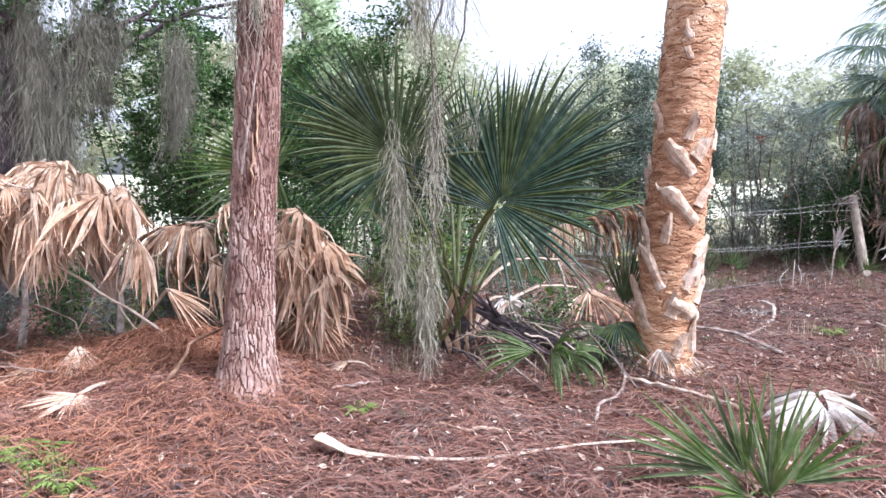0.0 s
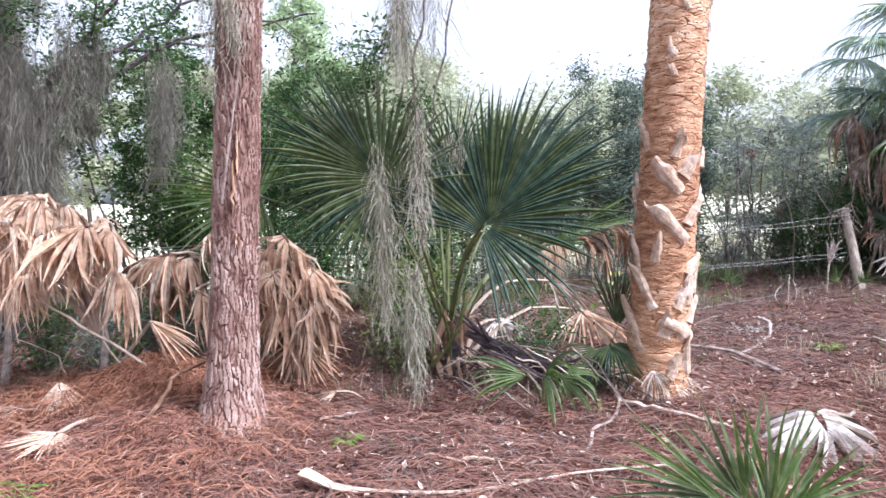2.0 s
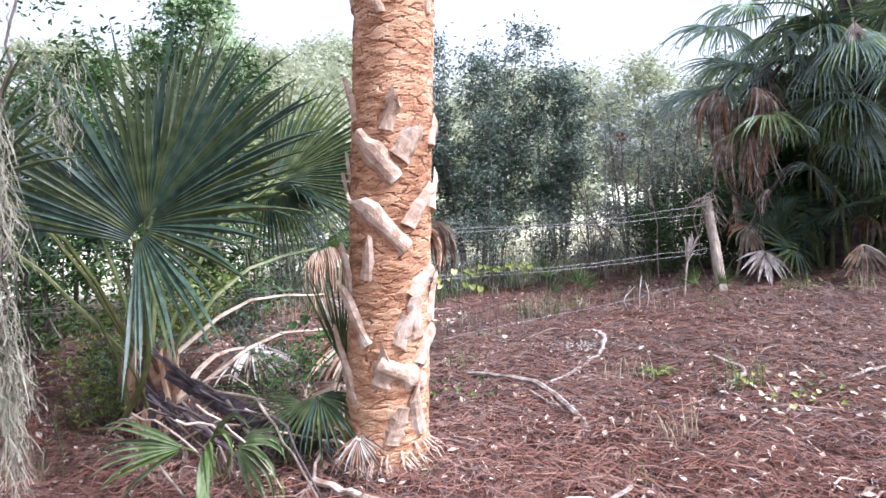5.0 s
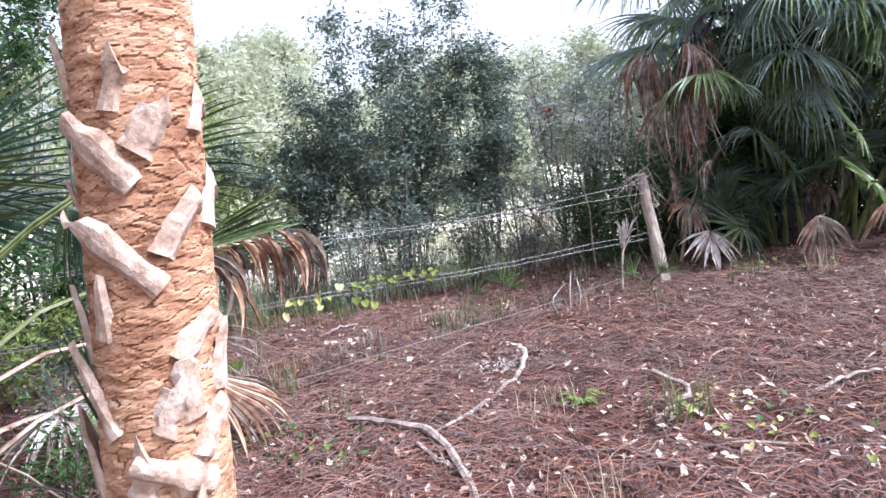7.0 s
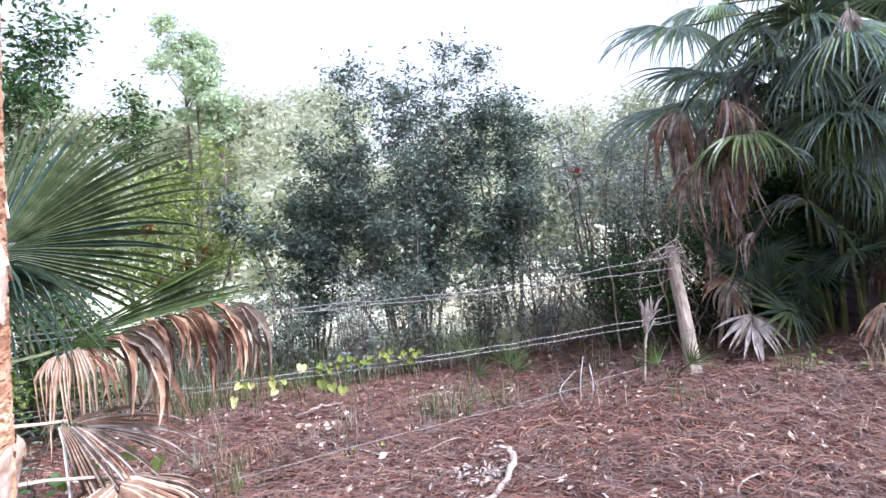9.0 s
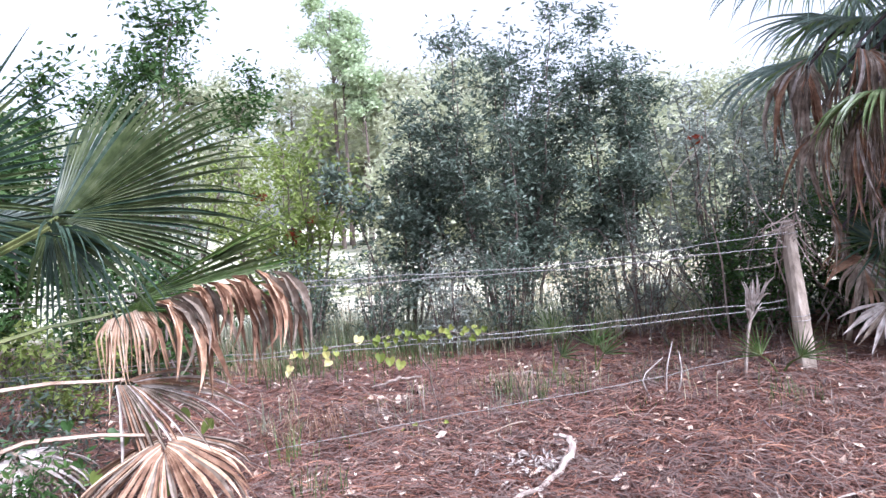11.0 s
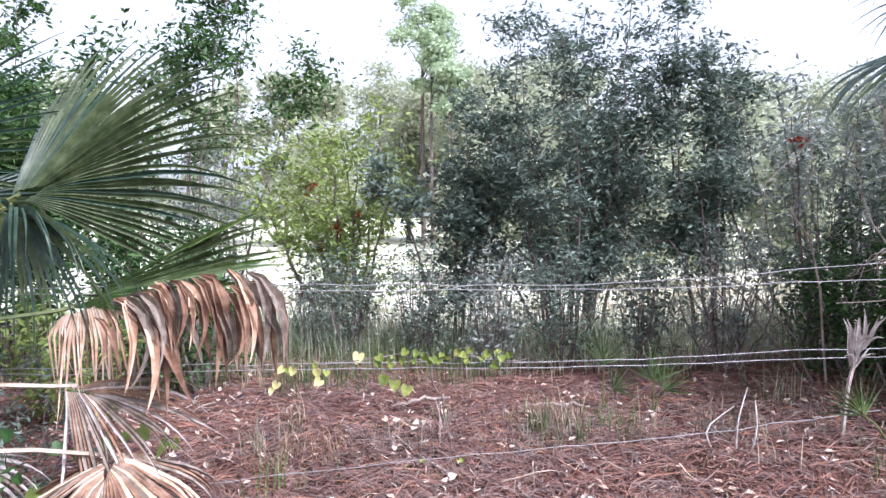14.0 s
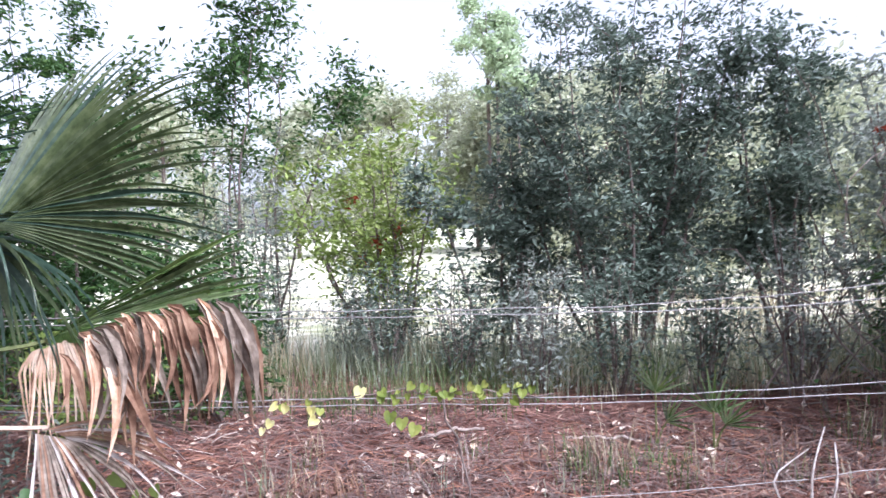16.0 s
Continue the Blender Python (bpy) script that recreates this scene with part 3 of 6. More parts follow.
def build_palm():
    rng = np.random.default_rng(8)
    ob = thing("cabbage_palm", PALM, "tall cabbage palm with orange-tan ringed trunk and torn leaf stubs", "palm tree")
    lean = (0.055, 0.0)
    rad = lambda z: 0.176 + 0.022 * math.exp(-max(z, 0) / 0.6) - 0.008 * smoothstep(1.6, 3.2, z)
    v, f, deep = plated_trunk(PALM, lean, 6.4, rad, (0.15, 0.032), 0.009, 0.12, 9, 150, 0.006)
    trunk = part("trunk", (v, f), M_PALM_BARK, ob, smooth=False)
    two_tone(trunk, M_PALM_CRACK, deep)
    face = math.radians(-68)
    # angle round the trunk, height, tilt, length and breadth of each torn leaf base on the side of the path
    stubs = [(-90, 1.64, 20, .16, .08), (-67, 1.52, 34, .16, .10), (-12, 1.56, 20, .11, .06), (-97, 1.44, -38, .25, .10), (-88, 1.16, -44, .33, .09), (-49, 1.23, 36, .21, .09), (0, 1.29, 12, .15, .08),
             (-118, .99, 10, .14, .08), (-42, .9, 48, .17, .09), (-45, .74, -8, .19, .11), (-66, .7, 22, .16, .10), (-4, .8, 4, .2, .09), (-29, .6, 32, .18, .09), (-132, .74, -24, .32, .09),
             (-92, .52, 18, .15, .10), (-53, .5, -62, .25, .12), (-152, .48, -22, .34, .10), (-40, .3, -15, .2, .09), (-75, .26, 20, .18, .09)]
    for i, (ang, z, tilt, ln, wd) in enumerate(stubs):
        c = (PALM[0] + lean[0] * z, PALM[1])
        part("leaf_stub", boot_slab(z, math.radians(ang), tilt, ln, wd * rng.uniform(0.9, 1.1), c, rad(z) + 0.008, 50 + i), M_BOOT, trunk)
    for i in range(46):
        z = rng.uniform(0.1, 3.1)
        a = rng.uniform(0, 2 * math.pi)
        front = math.cos(a - face) > 0.1
        if front and z < 1.7:
            continue
        ln = rng.uniform(0.06, 0.11) if front or z > 1.7 else rng.uniform(0.1, 0.25)
        c = (PALM[0] + lean[0] * z, PALM[1])
        part("leaf_stub", boot_slab(PALM[2] + z, a, rng.uniform(-35, 35), ln, 0.06, c, rad(z) + 0.004, 90 + i), M_BOOT, trunk)
    for i in range(16):
        a = i * 2.4
        el = 0.9 - 1.4 * i / 16
        d = np.array((math.cos(a) * math.cos(el), math.sin(a) * math.cos(el), math.sin(el)))
        b = np.array((PALM[0] + lean[0] * 6.4, PALM[1], 6.4 + PALM[2]))
        frond(ob, b - (0, 0, 0.1), b + d * 0.9, d, (0, 0, 1) if abs(d[2]) < 0.9 else (1, 0, 0), 0.8, M_FAN, M_STALK, 300 + i, limp=0.6, n=30)
    # frayed fibres round the foot
    g = []
    for i in range(48):
        a = face + rng.normal(0, 0.9)
        r = 0.205
        p = np.array((PALM[0] + r * math.cos(a), PALM[1] + r * math.sin(a), PALM[2] + rng.uniform(0.03, 0.13)))
        e = p + np.array((math.cos(a) * 0.1, math.sin(a) * 0.1, -rng.uniform(0.08, 0.2)))
        e[2] = max(e[2], gz(e[0], e[1]) + 0.01)
        g.append(tube([p, (p + e) / 2 + rng.normal(0, 0.01, 3), e], [0.005, 0.003, 0.0015], 3))
    tagged(part("root_fibre", join(g), M_DEAD_STALK, trunk, "frayed dry fibres round the foot"), kind="stuff")


build_palm()

# ---- the trunkless fan palm with big green leaves ----
CORE = np.array((1.5, 6.62, gz(1.5, 6.62)))


def build_fan_palm():
    rng = np.random.default_rng(31)
    ob = thing("fan_palm", CORE, "low fan palm with large dark green pleated leaves", "palm")
    stump = curve_points([CORE - (0, 0, 0.05), CORE + (0.02, -0.03, 0.2), CORE + (0.0, -0.04, 0.42)], 8)
    st = part("stump", tube(stump, [0.13, 0.11, 0.07], 12, 1, 0.2, rng), M_LOG, ob, "short stump wrapped in rusty leaf bases")
    for i in range(26):
        a, z = rng.uniform(0, 6.28), rng.uniform(0.02, 0.34)
        part("leaf_stub", boot_slab(CORE[2] + z, a, rng.uniform(-25, 25), rng.uniform(0.14, 0.3), 0.06, CORE, 0.13, 3000 + i), M_DEAD_RED if i % 3 else M_SCAR, st)
    b = CORE + (0, -0.02, 0.3)
    G = M_FAN
    K = M_FAN_DARK
    # leaves towards the path: cupped blades on arching ribs
    frond(ob, b, (1.80, 5.92, 1.12), (0.62, 0.05, 0.62), (0.15, 1, -0.15), 0.92, K, M_STALK, 1, n=56, amin=-118, amax=112, limp=0.3, fold=0.6, costa=0.2, split=0.52)
    frond(ob, b, (1.80, 6.06, 1.16), (0.3, 0.1, 1), (-0.3, -1, 0), 0.88, G, M_STALK, 2, n=30, amin=-58, amax=60, limp=0.05, fold=0.5, split=0.55)
    frond(ob, b, (1.24, 5.75, 1.42), (-0.55, 0.0, 0.62), (-0.1, 1, -0.1), 0.74, G, M_STALK, 3, n=50, amin=-118, amax=115, limp=0.32, fold=0.6, costa=0.22, split=0.5)
    frond(ob, b, (1.0, 5.98, 1.45), (-0.62, 0.1, 0.7), (0.2, -1, 0.2), 0.84, K, M_STALK, 4, n=44, amin=-95, amax=100, limp=0.2, fold=0.5, costa=0.3)
    frond(ob, b, (0.18, 6.25, 1.4), (-0.95, 0.0, 0.12), (0.1, -1, 0.25), 0.78, M_FAN_BRIGHT, M_STALK, 5, n=44, amin=-115, amax=115, limp=0.25)
    frond(ob, b, (1.5, 6.75, 1.2), (-0.3, 0.1, 0.9), (0, -1, 0.1), 0.72, K, M_STALK, 6, n=36, amin=-85, amax=85, limp=0.1)
    # leaves towards the fence: the rib rises and bends over, the lower half hangs
    frond(ob, b, (2.02, 7.46, 1.40), (0.86, 0.25, 0.42), (0.40, -0.85, 0.15), 0.96, G, M_STALK, 7, n=40, amin=-52, amax=70, limp=0.42, limp_power=2.0, fold=0.5, costa=0.12, split=0.5)
    frond(ob, b, (2.0, 7.44, 1.36), (0.75, 0.2, -0.1), (-0.3, 0.8, 0.5), 0.62, K, M_STALK, 8, n=34, amin=-70, amax=110, limp=0.9, limp_power=1.1, fold=0.6)
    frond(ob, b, (1.5, 7.15, 1.5), (0.3, 0.35, 0.75), (0.4, -0.85, 0), 0.85, K, M_STALK, 9, n=40, amin=-80, amax=90, limp=0.2)
    frond(ob, b, (0.85, 7.1, 1.35), (-0.6, 0.5, 0.6), (0.2, -0.8, 0.4), 0.85, K, M_STALK, 10, n=38, limp=0.3)
    frond(ob, b, (1.35, 7.4, 1.35), (0.0, 0.9, 0.5), (0, -0.5, 0.8), 0.85, K, M_STALK, 11, n=38, limp=0.35)
    # leaf dying off: green along the rib, tan leaflets hanging from it
    half = frond(ob, b, (2.30, 7.5, 0.94), (0.82, 0.30, 0.44), (0.45, -0.85, 0.2), 0.82, M_FAN_BRIGHT, M_STALK, 12, n=20, amin=-26, amax=6, limp=0.25, limp_power=2.2, fold=0.2, costa=0.1, split=0.75, width=1.15, label="half-dead leaf, green above and tan below")
    g = fan_blade((2.31, 7.48, 0.92), (0.82, 0.30, 0.44), (0.45, -0.85, 0.2), 0.56, n=24, amin=-175, amax=-50, limp=1.25, limp_power=0.55, seed=13, split=0.3, kink=0.22, fold=0.15, ragged=0.3, costa=0.4)
    leaflet_tones(part("dry_blade", g, M_DEAD, half, "tan dry hanging leaflets"), M_DEAD, len(g[1]), 13)
    rib = unit((0.82, 0.30, 0.34))
    for k in range(26):
        u = 0.2 + 0.026 * k + rng.normal(0, 0.015)
        root = np.array((2.30, 7.45, 0.93)) + rib * u + np.array((0.02, -0.05, -0.16 * u * u - rng.uniform(0, 0.09))) + rng.normal(0, 0.012, 3)
        g = fan_blade(root, (0.75, -0.1, rng.uniform(-0.3, 0.25)), (0.4, -0.7, 0.6), rng.uniform(0.3, 0.54), n=2, amin=-4, amax=4, limp=rng.uniform(1.3, 1.8), limp_power=0.8, seed=60 + k, split=0.4, kink=0.25, fold=0.1, costa=0.0, width=1.6)
        part("dry_leaflet", g, (M_DEAD_RED, M_DEAD_BROWN, M_DEAD, M_DEAD_RED)[k % 4], half)
    # Tan leaves under the big fan: rusty and brown tones paint in its shade.
    frond(ob, b, (2.32, 7.46, 0.62), (0.92, 0.1, -0.12), (0.2, -0.75, 0.6), 0.54, M_DEAD_BROWN, M_DEAD_STALK, 14, n=30, amin=-60, amax=38, limp=0.7, limp_power=1.4, kink=0.14, ragged=0.25, split=0.5, label="dry tan hanging leaf")
    frond(ob, b + (0.1, 0, -0.2), (2.58, 7.46, 0.36), (0.45, -0.8, -0.1), (0.1, -0.35, 0.93), 0.54, M_DEAD_RED, M_DEAD_STALK, 15, n=46, amin=-105, amax=105, limp=0.75, kink=0.06, split=0.6, label="dry tan leaf resting on the ground")
    frond(ob, b + (0.1, 0, -0.2), (1.85, 7.3, 0.3), (0.7, -0.5, -0.1), (0.15, -0.3, 0.95), 0.45, M_DEAD_GREY, M_DEAD_STALK, 17, n=26, amin=-100, amax=100, limp=0.9, kink=0.15, label="grey dry leaf resting on the ground")
    for i in range(5):
        p = CORE + np.array((rng.uniform(-0.12, 0.12), rng.uniform(-0.15, 0), 0.1))
        e = p + np.array((rng.uniform(-0.2, 0.3), rng.uniform(-0.25, 0.1), rng.uniform(0.35, 0.8)))
        part("cut_stalk", tube(curve_points([p, (p + e) / 2 + rng.normal(0, 0.03, 3), e], 6), [0.02, 0.012], 5, 0.6), M_STALK, ob)


build_fan_palm()


# ---- hanging dead fronds ----
def dead_skirt(loc, start, end, count, mat, label, seed, R=(0.5, 0.68), deep=0.2, drop=(-0.5, 0.35), width=1.25):
    """A tangled mass of dead leaves hanging along a line, one over another."""
    rng = np.random.default_rng(seed)
    base = np.array((*loc, gz(*loc)))
    ob = thing("dead_palm", base, label, "palm", "dead palms under the fence")
    part("stump", tube(curve_points([base - (0, 0, 0.05), base + (0.03, 0.05, 0.3), base + (0.0, 0.1, 0.62)], 7), [0.035, 0.028, 0.02], 9, 1, 0.15, rng), M_STICK, ob)
    s, e = np.array(start), np.array(end)
    for i in range(count):
        u = (i + rng.uniform(-0.4, 0.4)) / max(1, count - 1)
        h = s + (e - s) * u + rng.normal(0, 1, 3) * np.array((0.05, deep, 0.08)) - np.array((0, 0, 0.22 if i % 3 == 2 else 0))
        a = rng.uniform(-2.9, -0.2)
        ax = unit((math.cos(a), math.sin(a), rng.uniform(*drop)))
        frond(ob, base + (0, 0, 0.45), h, ax, unit((rng.normal(0, 0.7), -0.6 + rng.normal(0, 0.5), 0.6)), rng.uniform(*R), mat[i % len(mat)], M_DEAD_STALK, seed * 40 + i,
              n=int(rng.integers(22, 34)), amin=-rng.uniform(70, 150), amax=rng.uniform(70, 150), limp=rng.uniform(0.9, 1.7), limp_power=rng.uniform(0.4, 1.0), kink=0.42, split=rng.uniform(0.25, 0.5), ragged=0.3, arch=0.25, fold=rng.uniform(0.1, 0.7), width=width)
    return ob


dead_skirt((-1.1, 6.15), (-1.62, 5.72, 1.36), (-0.62, 5.74, 1.16), 30, [M_DEAD, M_DEAD_PALE, M_DEAD_PALE], "dead palm skirt of tan hanging dry leaves", 3, (0.28, 0.5))
dead_skirt((-2.1, 6.4), (-2.7, 5.9, 1.3), (-1.7, 5.85, 1.34), 18, [M_DEAD, M_DEAD_PALE], "dead palm skirt of tan hanging dry leaves", 4, (0.28, 0.5))
dead_skirt((0.4, 6.55), (0.22, 6.2, 1.0), (0.62, 6.15, 0.72), 28, [M_DEAD, M_DEAD, M_DEAD_RED], "dead palm skirt of rusty brown drooping leaves", 5, (0.3, 0.54), 0.1, (-0.9, 0.1))
dead_skirt((-0.3, 6.75), (-0.5, 6.3, 1.06), (0.1, 6.3, 1.1), 11, [M_DEAD, M_DEAD_RED], "dead palm skirt of rusty brown drooping leaves", 6, (0.4, 0.58), 0.1, (-0.8, 0.1))


def ground_leaf(loc, axis, R, mat, label, seed, tilt=(0, -0.3, 1), z=0.1, limp=0.5, name="fallen_palm_leaf", n=36, spread=120, stalk=0.35, kink=0.06):
    """A loose dead leaf lying on the floor with a stub of its stalk."""
    p = np.array((loc[0], loc[1], gz(*loc) + z))
    ob = thing(name, (loc[0], loc[1], gz(*loc)), label, "palm leaf", "fallen palm leaves")
    geo = fan_blade(p, axis, tilt, R, n=n, amin=-spread, amax=spread, limp=limp, seed=seed, kink=kink, split=0.5, fold=0.15)
    leaflet_tones(part("blade", geo, mat, ob), mat, len(geo[1]), seed)
    ax = unit(axis)
    e = p - ax * stalk
    e[2] = gz(e[0], e[1]) + 0.03
    part("stalk", tube(curve_points([p + ax * 0.02, (p + e) / 2 + (0, 0, 0.02), e], 6), [0.012, 0.018], 5, 0.6), M_DEAD_STALK, ob)
    return ob


ground_leaf((0.52, 6.0), (0.25, -0.35, -0.75), 0.36, M_DEAD, "pale dry fan leaf propped against the dead skirt", 61, (0.1, -0.9, 0.5), 0.4, 0.2, n=30, spread=75)
ground_leaf((3.62, 5.16), (0.05, -1, -0.15), 0.56, M_DEAD_GREY, "bleached grey dead fan leaf draped on the ground", 62, (0.0, -0.1, 1), 0.15, 1.3, n=19, spread=120, stalk=0.18, kink=0.3)
ground_leaf((-0.6, 5.0), (-0.1, -0.8, -0.02), 0.27, M_DEAD_PALE, "flattened pale tan fan leaf among pine needles", 63, (0.1, -0.2, 1), 0.1, 0.1, n=26, spread=85, kink=0.15)
ground_leaf((-0.95, 5.5), (0.15, -0.3, -0.5), 0.28, M_DEAD_PALE, "small pale torn fan leaf on the litter", 64, (0, -0.8, 0.6), 0.24, 0.4, n=16, spread=50)
ground_leaf((-0.45, 5.75), (0.75, -0.3, -0.4), 0.42, M_DEAD, "narrow tan folded leaf slanting to the ground", 65, (0.2, -0.8, 0.5), 0.42, 0.3, n=12, spread=22, stalk=0.55)
for i, (x, y, r) in enumerate(((-1.5, 5.3, 0.2), (-1.25, 5.55, 0.24), (-1.7, 5.6, 0.22), (-0.75, 5.55, 0.2), (-2.2, 5.5, 0.24), (0.85, 5.75, 0.16))):
    ground_leaf((x, y), (math.cos(i * 2.1), -0.5, -0.15), r, M_DEAD_PALE if i % 2 else M_DEAD, "torn scrap of tan palm leaf on the needles", 90 + i, (0.2 * math.sin(i), -0.4, 0.8), 0.1, 0.3, n=7, spread=28, stalk=0.2, kink=0.25)
ground_leaf((2.6, 6.75), (-0.2, -0.6, -0.25), 0.3, M_DEAD_BROWN, "brown dry leaf lying behind the palm trunk", 66, (0, -0.5, 0.8), 0.2, 0.8, n=22, spread=100, kink=0.15)
ground_leaf((2.86, 5.6), (0.1, -0.6, -0.7), 0.16, M_DEAD_BROWN, "short tan leaf scrap at the foot of the palm", 67, (0.1, -0.8, 0.5), 0.24, 0.5, n=14, spread=60, stalk=0.1)
ground_leaf((6.3, 9.5), (-0.1, -0.6, -0.55), 0.34, M_DEAD_GREY, "grey dead fan leaf hanging to the ground", 68, (0, -0.7, 0.6), 0.34, 0.5, n=15, spread=75, kink=0.15)
ground_leaf((7.1, 9.25), (0.05, -0.6, -0.75), 0.36, M_DEAD_BROWN, "grey-tan dead fan leaf hanging to the ground", 69, (0, -0.7, 0.6), 0.38, 0.6, n=15, spread=60, kink=0.15)
ground_leaf((7.75, 9.35), (0.15, -0.6, -0.6), 0.36, M_DEAD_BROWN, "grey-tan dead fan leaf hanging to the ground", 70, (0.1, -0.7, 0.6), 0.38, 0.6, n=15, spread=65, kink=0.15)
ground_leaf((6.25, 9.75), (0.1, -0.5, -0.7), 0.36, M_DEAD_BROWN, "crumpled brown dead leaf beside the fence post", 71, (0.3, -0.7, 0.5), 0.62, 1.0, n=24, spread=120, kink=0.2)


# ---- young palmettos ----
def palmetto(loc, leaves, label, mat, seed, name="palmetto"):
    """leaves: hub offset, axis, radius for each leaf."""
    rng = np.random.default_rng(seed)
    base = np.array((*loc, gz(*loc)))
    ob = thing(name, base, label, "palmetto", "young palmettos")
    for i, (off, ax, R, n, sp, limp) in enumerate(leaves):
        nrm = (rng.normal(0, 0.25), -0.9, 0.35)
        frond(ob, base + (0, 0, -0.01), base + np.array(off), ax, nrm, R, mat, M_STALK, seed * 30 + i, n=n, amin=-sp, amax=sp, limp=limp, fold=0.3, stalk_r=0.006, width=1.05 if R > 0.3 else 0.7, split=0.35, costa=0.05)
    return ob


palmetto((3.0, 4.22), [((-0.06, -0.04, 0.1), (-0.35, -0.1, 1), 0.42, 8, 34, 0.12), ((0.04, -0.04, 0.1), (0.15, -0.1, 1), 0.42, 8, 32, 0.12), ((-0.14, 0.0, 0.1), (-0.85, 0.1, 0.42), 0.44, 9, 30, 0.25),
                        ((0.12, -0.04, 0.08), (0.7, -0.1, 0.75), 0.34, 8, 35, 0.25), ((-0.08, -0.14, 0.06), (-0.7, -0.5, 0.3), 0.36, 8, 35, 0.25), ((0.0, -0.14, 0.06), (-0.1, -0.4, 0.9), 0.36, 8, 30, 0.2)],
         "young palmetto with pale green leaflets in the litter", M_FAN_FRONT, 11)
palmetto((2.62, 6.1), [((0.1, 0.0, 0.42), (0.1, 0.05, 1), 0.52, 18, 34, 0.02), ((0.02, -0.25, 0.36), (0.3, -0.6, -0.4), 0.34, 20, 90, 0.7), ((-0.05, -0.2, 0.3), (-0.3, -0.5, -0.2), 0.3, 18, 80, 0.7)],
         "young palmetto with one upright and two drooping leaves beside the trunk", M_FAN, 12)
palmetto((2.2, 5.78), [((-0.1, -0.15, 0.24), (-0.9, -0.2, 0.1), 0.42, 8, 30, 0.5), ((0.0, -0.15, 0.24), (0.1, -0.6, 0.1), 0.38, 9, 60, 1.2), ((0.1, -0.1, 0.22), (0.6, -0.5, 0.1), 0.34, 8, 50, 1.0)],
         "low palmetto with splayed yellowish green leaflets", M_FAN_FRONT, 13)
palmetto((-2.15, 5.2), [((0.0, 0.0, 0.35), (0.8, -0.1, 0.5), 0.45, 18, 70, 0.3), ((-0.1, 0, 0.3), (0.5, -0.2, 0.9), 0.45, 18, 60, 0.2)], "palmetto with thin spreading green leaflets", M_FAN_BRIGHT, 14)
for k, (x, y) in enumerate(((4.19, 9.75), (4.5, 9.65))):
    palmetto((x, y), [((0.0, 0, 0.3 - 0.1 * k), (-0.1, -0.1, 1), 0.24, 11, 70, 0.1), ((0.06, -0.02, 0.15), (0.5, -0.2, 0.8), 0.2, 9, 60, 0.2)], "seedling palmetto with a few pale green leaflets", M_FAN_FRONT, 15 + k)
palmetto((5.6, 9.12), [((-0.1, 0, 0.12), (-0.5, -0.2, 0.9), 0.2, 12, 60, 0.2), ((0.1, -0.05, 0.12), (0.4, -0.3, 0.8), 0.2, 12, 60, 0.2)], "small fresh green plant at the fence post", M_FAN_BRIGHT, 18, "green_sprout")


